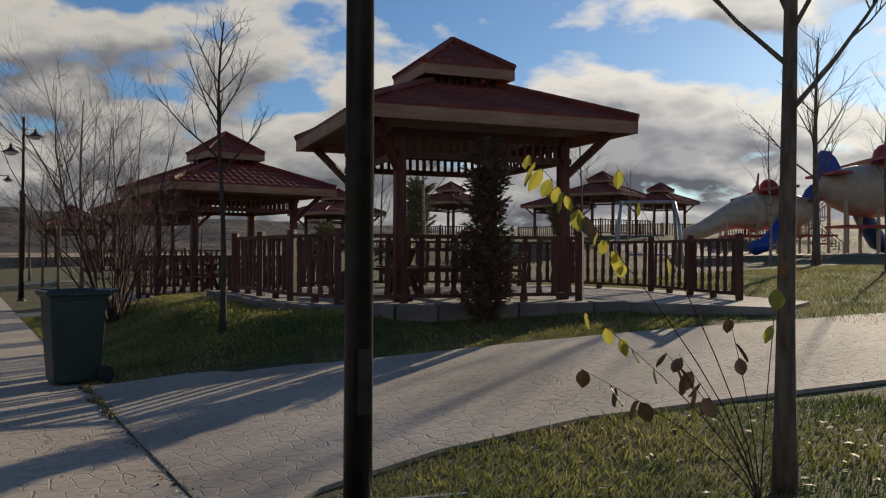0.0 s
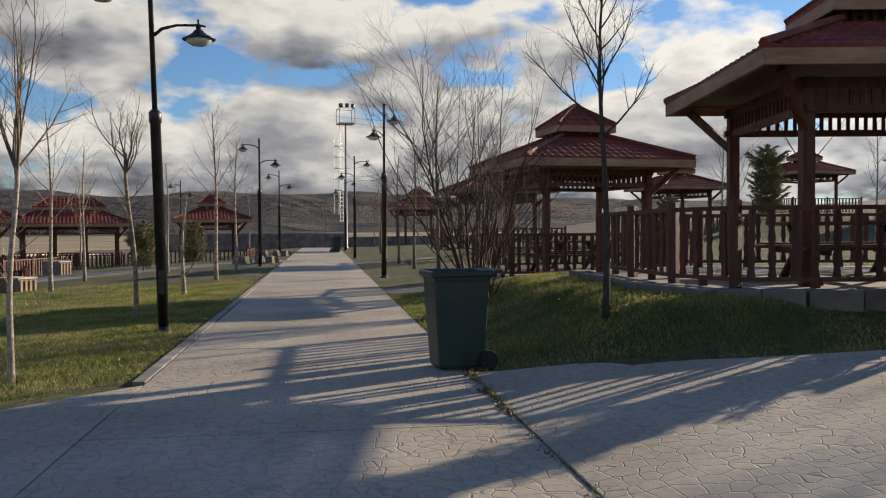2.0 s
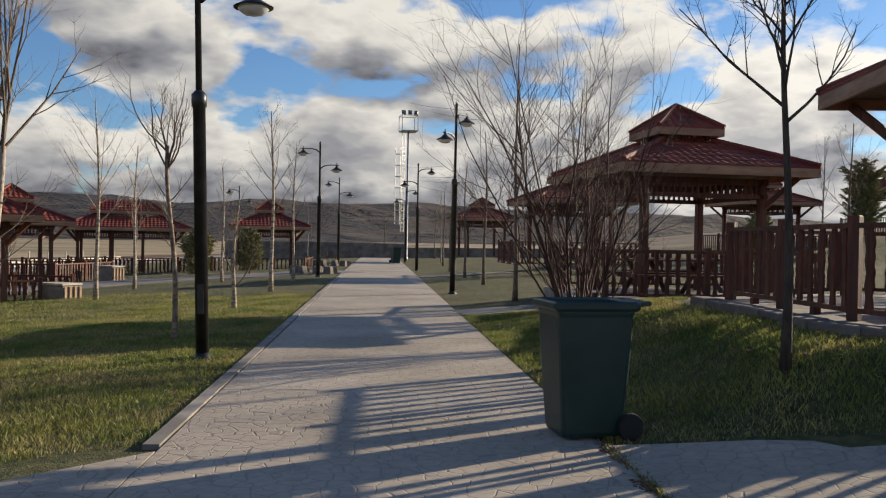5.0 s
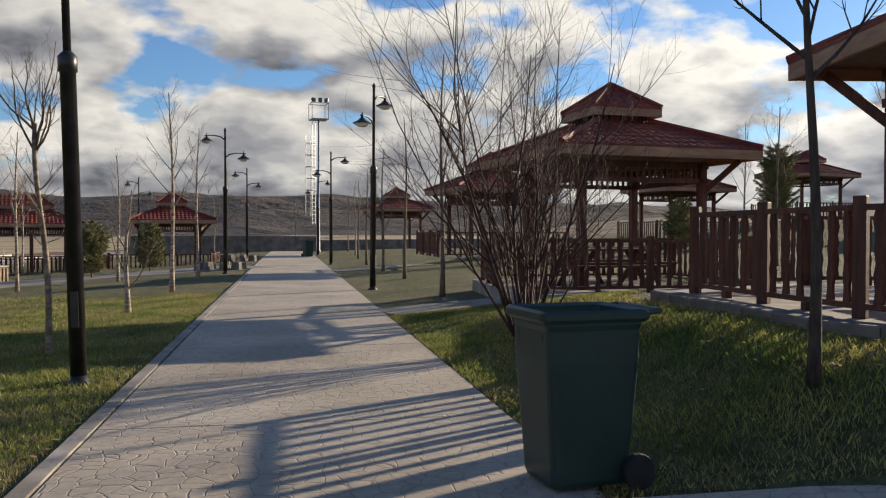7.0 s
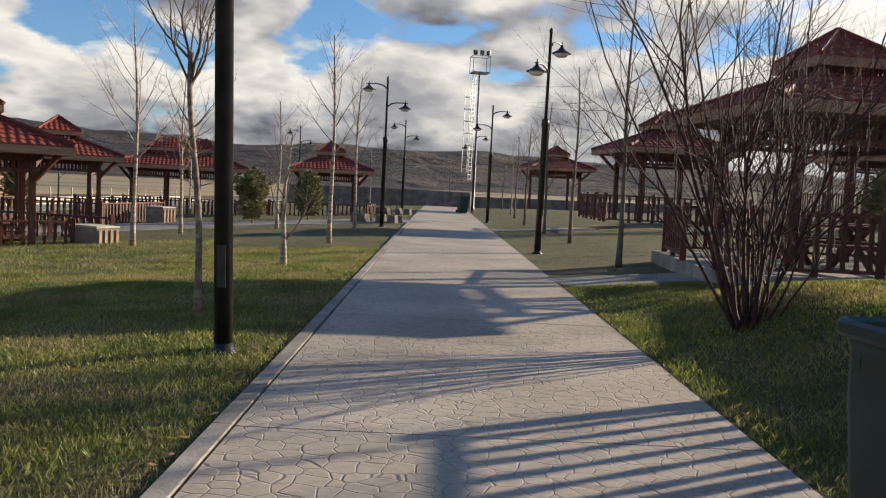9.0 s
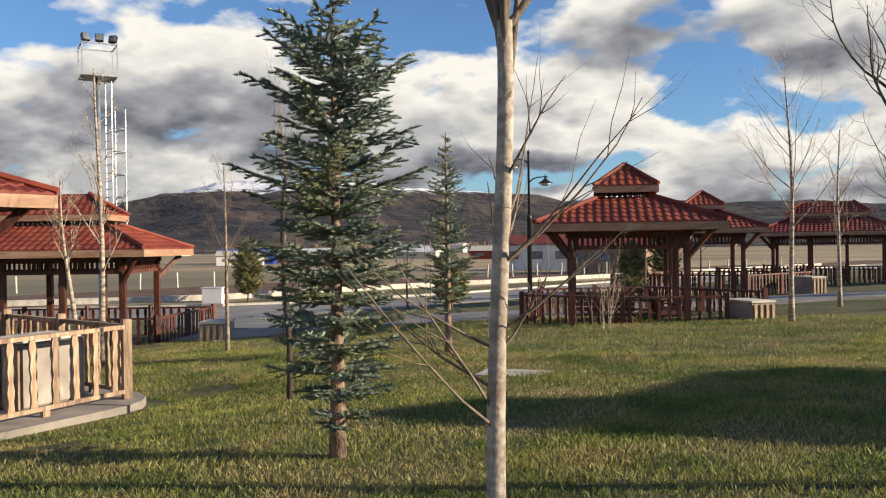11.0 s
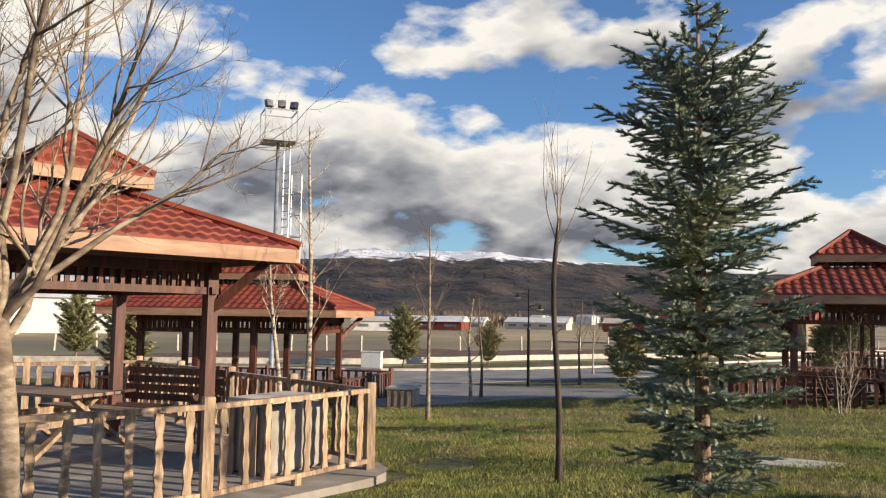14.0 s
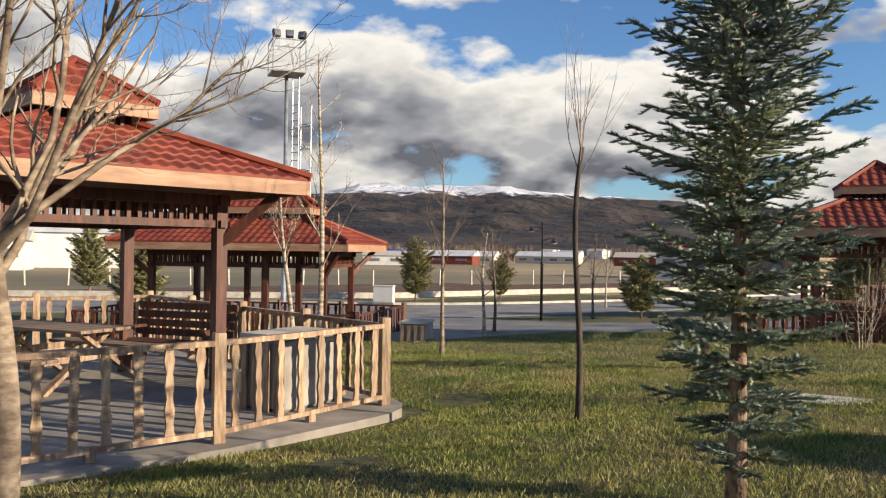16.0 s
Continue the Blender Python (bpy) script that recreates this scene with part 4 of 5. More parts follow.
wheelie_bin(pose(1.17, 10.12, 0.05, 0, 0, -82) @ Matrix.Diagonal((0.92, 0.9, 0.985, 1)))
wheelie_bin(pose(0.75, 57.6, 0.05, 0, 0, 20))


# ---- trees ----
def limb(buf, p, d, length, r, depth, rng, kids=5, up=0.25, tip=0.25, mat=0, spread=45, sides=5, crook=0.13):
    """One branch with its side branches, curving upward."""
    n = (4 if depth > 0 else 3) + (3 if crook > 0.2 else 0)
    pts, rad = [Vector(p)], [r]
    d = Vector(d).normalized()
    for k in range(n):
        d = (d + Vector((rng.uniform(-crook, crook), rng.uniform(-crook, crook), up * 0.4 + rng.uniform(-0.05, 0.1)))).normalized()
        pts.append(pts[-1] + d * (length / n))
        rad.append(r * (1 - (1 - tip) * (k + 1) / n))
    buf.tube(pts, rad, sides if r > 0.008 else 3, mat, cap=False)
    if depth <= 0:
        return
    for i in range(kids):
        t = rng.uniform(0.22, 0.97)
        k = min(n - 1, int(t * n))
        q = pts[k].lerp(pts[k + 1], t * n - k)
        ax = (pts[k + 1] - pts[k]).normalized()
        side = ax.orthogonal().normalized()
        side.rotate(Matrix.Rotation(rng.uniform(0, 6.283), 3, ax))
        a = radians(rng.uniform(spread * 0.6, spread * 1.25))
        dd = ax * math.cos(a) + side * math.sin(a)
        limb(buf, q, dd, length * rng.uniform(0.35, 0.62) * (1.1 - 0.4 * t), max(0.0016, rad[k] * 0.55), depth - 1, rng, max(2, kids - 1), up, tip, mat, spread, sides, crook)


def bare_tree(x, y, h, seed, label, bark=None, r=0.05, clear=0.35, limbs=12, reach=0.33, depth=2, lean=(0, 0), z=None, kids=5, spread=40, top_fork=False, twig=None, lr=0.38, crook=0.13, clean=0.62, steep=(36, 78), low=0):
    rng = random.Random(seed)
    bark = bark or BARK
    z0 = (ground_z(x, y) if z is None else z) - 0.03
    root = empty("tree", pose(x, y, z0), label, "tree", "young park trees")
    tb, cb = Buf(), Buf()
    pts, rad = [], []
    n = 12
    for k in range(n + 1):
        t = k / n
        pts.append(Vector((lean[0] * t * h + 0.035 * math.sin(seed + 5 * t) * t * 2, lean[1] * t * h + 0.035 * math.cos(seed * 1.7 + 4 * t) * t * 2, h * t * (clean if top_fork else 1.0))))
        rad.append(r * (1.35 - 0.35 * min(1, t * 8)) * (1 - 0.82 * t ** 1.1) + 0.003 if not top_fork else r * (1.3 - 0.3 * min(1, t * 8)) * (1 - 0.35 * t))
    tb.tube(pts, rad, 9)
    H = pts[-1].z
    for i in range(limbs):
        t = clear + (1 - clear) * (i + rng.random()) / limbs * (0.97 if not top_fork else 1.0)
        if top_fork:
            t = 0.86 + 0.14 * rng.random()
        k = min(n - 1, int(t * n))
        q = pts[k].lerp(pts[k + 1], t * n - k)
        a = i * 2.4 + rng.uniform(-0.4, 0.4)
        el = radians(rng.uniform(34, 62) if not top_fork else rng.uniform(*steep))
        d = (math.cos(a) * math.cos(el), math.sin(a) * math.cos(el), math.sin(el))
        ln = h * reach * (1.15 - 0.75 * (t - clear) / (1 - clear)) * rng.uniform(0.7, 1.15) if not top_fork else h * reach * rng.uniform(0.7, 1.2)
        limb(cb, q, d, ln, max(0.004, rad[k] * (lr if not top_fork else lr * 1.3)), depth, rng, kids, 0.22, 0.25, 0, spread, 5, crook)
    for i in range(low):
        t = rng.uniform(0.45, 0.85)
        k = min(n - 1, int(t * n))
        a = i * 2.1 + rng.uniform(-0.5, 0.5)
        limb(cb, pts[k].lerp(pts[k + 1], t * n - k), (math.cos(a), math.sin(a), rng.uniform(0.1, 0.9)), h * rng.uniform(0.06, 0.2), max(0.003, rad[k] * 0.22), 1, rng, 4, 0.22, 0.25, 0, spread, 4, crook)
    part("trunk", tb, bark, root, smooth=True)
    part("crown", cb, twig or bark, root, "bare branches and twigs", smooth=True)
    return root


def shrub(x, y, h, seed, stems, label, bark, wide=0.3, depth=2, r=0.02, crook=0.13, lean=(58, 86)):
    rng = random.Random(seed)
    root = empty("shrub", pose(x, y, ground_z(x, y) - 0.03), label, "shrub", "bare shrubs")
    for i in range(stems):
        b = Buf()
        a, rr = i * 2.4, rng.uniform(0.03, wide)
        el = radians(rng.uniform(*lean))
        d = (math.cos(a) * math.cos(el), math.sin(a) * math.cos(el), math.sin(el))
        limb(b, (rr * math.cos(a), rr * math.sin(a), 0), d, h * rng.uniform(0.6, 1.0), r * rng.uniform(0.6, 1.2), depth, rng, 9, 0.10, 0.2, 0, 40, 5, crook)
        part("stem", b, bark, root, smooth=True)
    return root


def conifer(x, y, h, prof, seed, label, needle, bark, whorls=24, per=7, z=None, needle_len=0.024, lower=0.05, shoot=0.17, dense=34, group="park conifers", droop=0.12, singly=False):
    """A spruce: whorls of branches, side shoots and needles standing round every shoot."""
    rng = random.Random(seed)
    npr = np.random.RandomState(seed)
    root = empty("conifer", pose(x, y, (ground_z(x, y) if z is None else z) - 0.03), label, "conifer", group)
    tb, bb = Buf(), Buf()
    tb.tube([(0, 0, 0), (0.01, 0.0, h * 0.12), (0.0, 0.015, h * 0.5), (0, 0, h)], [h * 0.019, h * 0.015, h * 0.009, h * 0.002], 10)
    segs = []

    def radius(t):
        for (a, ra), (b_, rb) in zip(prof, prof[1:]):
            if a <= t <= b_:
                return ra + (rb - ra) * (t - a) / (b_ - a)
        return 0.02

    for wv in range(whorls):
        t = lower + (1 - lower) * (wv / (whorls - 1)) ** 0.95
        zc = h * t
        R = radius(t) * rng.uniform(0.62, 1.15)
        n = per if t < 0.85 else 5
        for i in range(n):
            a = wv * 1.3 + i * 6.283 / n + rng.uniform(-0.3, 0.3)
            ln = R * rng.uniform(0.6, 1.12)
            if ln < 0.03:
                continue
            p = Vector((0, 0, zc + rng.uniform(-0.05, 0.05)))
            out = Vector((math.cos(a), math.sin(a), 0))
            side = Vector((-out.y, out.x, 0))
            pts = []
            m = 5
            for k in range(m + 1):
                s = k / m
                rise = (0.38 * t - droop * 1.6 * (1 - t)) * s + (0.16 * s * s)
                pts.append(p + out * (ln * s) + Vector((0, 0, ln * rise)) + side * (0.04 * math.sin(3 * s + i)))
            if singly:
                bb = Buf()
            bb.tube(pts, [0.010 * (1 - 0.8 * k / m) + 0.002 for k in range(m + 1)], 4, cap=False)
            if singly:
                part("bough", bb, bark, root, smooth=True)
            for k in range(0 if ln < 0.4 else 1, m):
                segs.append((pts[k], pts[k + 1]))
            cnt = max(3, int(ln / 0.036))
            for j in range(cnt):
                s = 0.06 + 0.92 * (j + rng.random() * 0.6) / cnt
                k = min(m - 1, int(s * m))
                q = pts[k].lerp(pts[k + 1], s * m - k)
                sg = 1 if j % 2 else -1
                sl = min(shoot, ln * 0.5) * rng.uniform(0.6, 1.1) * (1.15 - 0.6 * s)
                d = (out * 0.75 + side * sg * rng.uniform(0.6, 1.0) + Vector((0, 0, rng.uniform(-0.3, 0.28)))).normalized()
                segs.append((q, q + d * sl))
    part("trunk", tb, bark, root, "flaking brown trunk", smooth=True)
    if not singly:
        part("boughs", bb, bark, root, smooth=True)["kind"] = "stuff"
    A = np.array([tuple(a) for a, b_ in segs])
    B = np.array([tuple(b_) for a, b_ in segs])
    L = np.linalg.norm(B - A, axis=1)
    cnt = np.maximum(6, (L / 0.15 * dense).astype(int))
    idx = np.repeat(np.arange(len(A)), cnt)
    t = npr.rand(len(idx))
    D = ((B - A) / L[:, None])[idx]
    P = A[idx] + (B - A)[idx] * t[:, None]
    V = npr.normal(size=(len(idx), 3))
    V -= (V * D).sum(1)[:, None] * D
    V /= np.linalg.norm(V, axis=1)[:, None]
    V[:, 2] = np.abs(V[:, 2]) * 0.6 + V[:, 2] * 0.4
    T = P + (V * 0.75 + D * 0.75) * (needle_len * (0.7 + 0.5 * npr.rand(len(idx))))[:, None]
    S = np.cross(V, D)
    w = needle_len * 0.16
    verts = np.empty((len(idx) * 3, 3))
    verts[0::3], verts[1::3], verts[2::3] = P - S * w, P + S * w, T
    nb = Buf()
    nb.v = verts.tolist()
    nb.f = np.arange(len(idx) * 3).reshape(-1, 3).tolist()
    nb.m = [0] * len(idx)
    ob = part("needles", nb, needle, root, "dense needle shoots")
    ob["kind"] = "stuff"
    return root


SPR = [(0.0, 0.05), (0.09, 0.27), (0.18, 0.47), (0.33, 0.60), (0.46, 0.78), (0.58, 0.86), (0.68, 0.72), (0.78, 0.52), (0.88, 0.34), (0.95, 0.16), (1.0, 0.03)]
conifer(-6.6, 12.75, 3.85, SPR, 5, "blue-green spruce with bare flaking lower trunk on the lawn", NEEDLE, SPRUCEBARK, whorls=22, per=11, lower=0.09, needle_len=0.034, dense=88, shoot=0.19, singly=True)
SLIM = [(0.0, 0.1), (0.15, 0.35), (0.3, 0.55), (0.6, 0.48), (0.8, 0.3), (1.0, 0.03)]
conifer(-10.94, 19.18, 3.8, SLIM, 8, "slim young spruce behind the larger one", NEEDLE, SPRUCEBARK, whorls=20, per=6, lower=0.2, needle_len=0.04, dense=46, singly=True)
BUSH = [(0.0, 0.22), (0.15, 0.44), (0.38, 0.48), (0.56, 0.36), (0.68, 0.30), (0.82, 0.40), (0.93, 0.26), (1.0, 0.05)]
conifer(6.0, 9.5, 2.45, BUSH, 11, "winter-browned upright conifer beside the raised slab", BROWNNEEDLE, BARK, whorls=26, per=9, lower=0.05, needle_len=0.045, dense=44, droop=-0.4, singly=True)
WIDE = [(0.0, 0.35), (0.15, 0.95), (0.35, 1.15), (0.6, 1.05), (0.8, 0.78), (0.94, 0.45), (1.0, 0.12)]
for i, (x, y, h) in enumerate(((-37.4, 34.4, 3.2), (-36.4, 39.4, 2.3), (-21.6, 31.9, 2.1), (-50.3, 22.4, 3.9), (-31.6, 18.2, 3.5), (23, 43, 4.0), (-7.6, 38.5, 2.1), (-6.0, 41.5, 2.0), (-17.0, 37.0, 2.2), (-19.5, 45.0, 3.0), (14.5, 36.0, 2.2), (31, 40, 2.6))):
    conifer(x, y, h, [(a, b_ * h / 3.6) for a, b_ in WIDE], 20 + i, "small rounded pine on the verge", PINE, SPRUCEBARK, whorls=13, per=8, lower=0.14, needle_len=0.11, dense=15, shoot=0.36, droop=-0.35)

bare_tree(-3.12, 10.22, 3.5, 3, "young birch with pale peeling bark and pruned bare limbs", BIRCHBARK, r=0.033, limbs=9, reach=0.40, top_fork=True, clean=0.60, steep=(48, 86), depth=2, kids=6, spread=40, twig=BARK, lean=(0.012, 0.0), lr=0.42, crook=0.2, low=14)
bare_tree(-3.2, 16.1, 4.2, 7, "slender leafless tree with knotty trunk on the verge", TANBARK, r=0.04, limbs=9, reach=0.26, top_fork=True, clean=0.66, steep=(40, 84), depth=2, kids=5, spread=44, twig=BARK, lean=(-0.02, 0.0), lr=0.42, crook=0.24, low=18)
bare_tree(-3.33, 21.75, 2.3, 9, "short coppiced leafless tree", PALEBARK, r=0.05, clear=0.15, limbs=9, reach=0.4, twig=BARK)
bare_tree(-3.3, 27.5, 5.0, 12, "leafless young tree beside the walkway", PALEBARK, r=0.055, clear=0.4, limbs=14, reach=0.3, twig=BARK)
bare_tree(-3.26, 33.2, 4.8, 15, "leafless young tree beside the walkway", PALEBARK, r=0.05, clear=0.4, limbs=14, reach=0.3, twig=BARK)
bare_tree(-3.4, 47.0, 4.6, 16, "leafless young tree beside the walkway", BARK, r=0.05, clear=0.4, limbs=12, reach=0.3)
bare_tree(-7.7, 26.6, 5.2, 18, "leafless young tree with upswept branches", PALEBARK, r=0.055, clear=0.38, limbs=16, reach=0.36, depth=2, twig=PALEBARK)
bare_tree(-8.1, 31.5, 4.6, 21, "leafless young tree with upswept branches", PALEBARK, r=0.05, clear=0.38, limbs=14, reach=0.34, twig=PALEBARK)
bare_tree(-6.0, 35.0, 4.2, 24, "leafless young tree with upswept branches", PALEBARK, r=0.05, clear=0.4, limbs=12, reach=0.32, twig=BARK)
bare_tree(2.8, 23.2, 5.2, 27, "leafless young tree with fine upright twigs", BARK, r=0.05, clear=0.3, limbs=16, reach=0.38)
bare_tree(2.95, 30.2, 4.8, 30, "leafless young tree with fine upright twigs", BARK, r=0.05, clear=0.3, limbs=14, reach=0.36)
bare_tree(2.9, 35.5, 4.4, 33, "leafless young tree with fine upright twigs", BARK, r=0.05, clear=0.3, limbs=13, reach=0.36)
bare_tree(2.9, 42.0, 4.2, 35, "leafless young tree with fine upright twigs", BARK, r=0.05, clear=0.3, limbs=12, reach=0.36)
bare_tree(3.2, 50.0, 4.2, 36, "leafless young tree with fine upright twigs", BARK, r=0.05, clear=0.3, limbs=12, reach=0.36)
bare_tree(2.83, 10.36, 3.75, 39, "dark leafless tree with cut-back limbs and fine whips", DARKBARK, r=0.036, clear=0.52, limbs=15, reach=0.25, depth=2, kids=6, spread=40, lr=0.6, crook=0.2)
bare_tree(3.8, 3.25, 5.2, 42, "leafless tree with dark trunk beside the side path", BARK, r=0.050, clear=0.36, limbs=18, reach=0.3)
bare_tree(-9.42, 14.55, 3.95, 45, "thin dark pollarded tree with upright whip shoots", DARKBARK, r=0.036, limbs=8, reach=0.3, top_fork=True, clean=0.71, steep=(52, 84), depth=1, kids=3, spread=24, twig=TANBARK, lr=0.22, crook=0.14, low=2)
bare_tree(-16.13, 18.36, 3.8, 48, "leafless young tree by the long pavilion", TANBARK, r=0.042, clear=0.4, limbs=13, reach=0.26, twig=BARK, crook=0.2)
bare_tree(-16.9, 16.1, 5.6, 51, "pale-barked leafless tree with a tall bare leader", PALEBARK, r=0.06, clear=0.3, limbs=15, reach=0.2, twig=PALEBARK)
bare_tree(-17.6, 16.0, 3.6, 52, "pale-barked leafless tree leaning outward", PALEBARK, r=0.055, clear=0.45, limbs=12, reach=0.3, twig=PALEBARK, lean=(-0.06, -0.06))
bare_tree(-8.7, 9.1, 2.75, 55, "sunlit leafless tree with pale crooked limbs", TANBARK, r=0.080, limbs=15, reach=0.86, top_fork=True, depth=3, kids=6, spread=52, twig=TANBARK, lr=0.40, crook=0.27, steep=(30, 80))
for i, (x, y, h) in enumerate(((-20.2, 23.6, 2.8), (-18.94, 22.06, 2.6), (-22.9, 30.9, 3.0), (-28.5, 38.5, 3.0), (-15.0, 34.2, 4.0), (-12.0, 45.5, 4.2), (-20, 50, 4.5), (9.5, 17.5, 4.6), (13, 27, 4.5), (15.5, 33, 4.8), (11.5, 46, 4.6), (20, 30, 4.6), (17, 21, 4.8), (24, 19.5, 4.8), (21.5, 13.8, 5.2), (30, 33, 4.6), (4.2, 72, 4.4), (-6, 72, 4.4), (0.2, 84, 4.6), (3.6, 57, 4.4))):
    bare_tree(x, y, h, 70 + i, "small leafless tree on the lawn", PALEBARK if i % 2 else BARK, r=0.045, clear=0.38, limbs=11, reach=0.32, depth=1 if math.hypot(x, y) > 30 else 2, kids=6, twig=BARK)
bare_tree(24.5, 18.1, 7.5, 91, "tall leafless tree on the eastern lawn", BARK, r=0.12, clear=0.35, limbs=20, reach=0.32)
shrub(2.32, 15.2, 4.2, 61, 13, "tall many-stemmed shrub with reddish bare twigs", REDBARK, wide=0.14, crook=0.19, lean=(58, 86), r=0.024)
shrub(2.4, 15.35, 2.6, 63, 12, "low tangle of reddish bare twigs", REDBARK, wide=0.22, r=0.014, crook=0.24, lean=(50, 84))
shrub(-10.8, 24.2, 1.9, 66, 7, "sparse bare shoots before the pavilion", PALEBARK, wide=0.3, depth=1, r=0.012)
shrub(-3.12, 10.24, 0.85, 67, 6, "thin bare suckers round the birch foot", BARK, wide=0.05, depth=1, r=0.0035, crook=0.18, lean=(34, 74))


def leafy_shoots():
    """Thin suckers at the foot of a tree, still holding some yellow and brown leaves."""
    rng = random.Random(4)
    root = empty("sapling_shoots", pose(3.55, 3.2, ground_z(3.55, 3.2) - 0.02), "thin arching shoots with last yellow and brown leaves", "shrub")
    leaf = Buf()
    n = 6
    for k in range(n):
        t = k / n
        w0, w1 = 0.024 * math.sin(math.pi * t) ** 0.7, 0.024 * math.sin(math.pi * min(1, (k + 1) / n)) ** 0.7
        q = len(leaf.v)
        leaf.v += [(-w0, 0.006, -0.075 * t), (0, 0, -0.075 * t), (w0, 0.006, -0.075 * t), (-w1, 0.006, -0.075 * (t + 1 / n)), (0, 0, -0.075 * (t + 1 / n)), (w1, 0.006, -0.075 * (t + 1 / n))]
        leaf.f += [(q, q + 1, q + 4, q + 3), (q + 1, q + 2, q + 5, q + 4)]
        leaf.m += [0, 0]
    yel, brn = leaf.mesh("leaf", LEAF), leaf.mesh("leaf", BROWNLEAF)
    tips = [(-1.28, 0.22, 1.72, 16, 1), (-0.75, 0.45, 0.98, 6, 1), (-0.55, 0.1, 0.8, 6, 0), (-0.9, 0.3, 0.72, 5, 0), (-0.25, 0.3, 0.75, 4, 0), (-0.1, -0.2, 1.3, 3, 1), (-0.5, 0.5, 1.72, 3, 1), (-0.35, -0.1, 1.0, 3, 0)]
    for x, y, z, k, fresh in tips:
        b = Buf()
        pts = [Vector((x * t ** 1.25, y * t ** 1.2, z * t ** (0.85))) for t in [i / 8 for i in range(9)]]
        b.tube(pts, [0.0042 * (1 - 0.75 * i / 8) for i in range(9)], 5, cap=False)
        part("shoot", b, REDBARK, root, smooth=True)
        for i in range(k):
            t = 0.66 + 0.34 * (i + rng.random()) / k
            j = min(7, int(t * 8))
            q = pts[j].lerp(pts[j + 1], t * 8 - j)
            s = rng.uniform(0.9, 1.6)
            part("leaf", yel if fresh and rng.random() < 0.85 else brn, LEAF, root, m=pose(q.x, q.y, q.z, rng.uniform(-35, 35), rng.uniform(-30, 30), rng.uniform(0, 360)) @ Matrix.Diagonal((s, s, s, 1)))


leafy_shoots()


# ---- grass ----
def on_paving(x, y):
    if -1.95 < x < 1.27:
        return True
    if x > 1.2:
        lo = 4.2 + 0.9 * step(1.25, 2.6, x) - 0.45 * max(0, x - 4.2)
        hi = 9.8 - 0.33 * max(0, x - 1.4)
        if lo < y < hi and x < 9:
            return True
        if x > 3.75 and 7.6 < y < 16 and x < 12 and (x > 4.1 or y > 11) and y > 10.5 - 0.16 * (x - 4):
            return True
    if x < -1.9:
        lo, hi = 4.4 + 0.9 * step(1.9, 3.2, -x), 9.8 - 1.5 * step(1.9, 4.2, -x) - 0.13 * max(0, -x - 4.2)
        if lo < y < hi:
            return True
        if x < -10.5 - 0.04 * (y - 6.2) - 0.25 * max(0.0, y - 12.3) and 5.8 < y < 14.25:
            return True
    return False


def grass_blades(name, x0, x1, y0, y1, count, seed, tall):
    """Separate blades of turf where the camera passes near."""
    rs = np.random.RandomState(seed)
    X, Y = rs.uniform(x0, x1, count), rs.uniform(y0, y1, count)
    V, F = [], []
    for x, y in zip(X, Y):
        x, y = float(x), float(y)
        thin = noise.noise((x * 0.9, y * 0.9, 5.0))
        if thin < -0.6 or on_paving(x, y):
            continue
        z = ground_z(x, y) - 0.01
        a, h = rs.uniform(0, 6.283), tall * rs.uniform(0.5, 1.25) * (1 + 0.5 * thin)
        c, s = math.cos(a), math.sin(a)
        w, l = 0.0040, rs.uniform(-0.6, 0.6) * h
        l2 = rs.uniform(-0.6, 0.6) * h
        k = len(V)
        V += [(x - c * w, y - s * w, z), (x + c * w, y + s * w, z), (x + l * 0.4 + c * w * 0.7, y + l2 * 0.4 + s * w * 0.7, z + h * 0.6), (x + l, y + l2, z + h)]
        F += [(k, k + 1, k + 2), (k, k + 2, k + 3)]
    b = Buf()
    b.v, b.f, b.m = V, F, [0] * len(F)
    thing(name, b, BLADE, "short winter grass blades, green and straw", "grass", kind="stuff")


grass_blades("grass", 1.25, 6.0, 1.2, 5.6, 42000, 1, 0.05)
grass_blades("grass", 1.25, 4.2, 8.6, 21.0, 95000, 2, 0.06)
grass_blades("grass", 4.0, 8.4, 7.8, 10.6, 26000, 7, 0.055)
grass_blades("grass", -5.5, -1.9, 8.0, 26.0, 150000, 3, 0.05)
grass_blades("grass", -12.0, -4.5, 8.0, 20.0, 190000, 4, 0.048)
grass_blades("grass", -21.0, -5.5, 19.0, 28.0, 80000, 6, 0.06)
grass_blades("grass", -19.0, -10.8, 14.2, 19.2, 60000, 8, 0.055)
grass_blades("grass", 8.4, 24.0, 3.0, 17.0, 110000, 9, 0.06)
grass_blades("grass", 1.24, 1.34, 4.8, 9.6, 260, 5, 0.05)


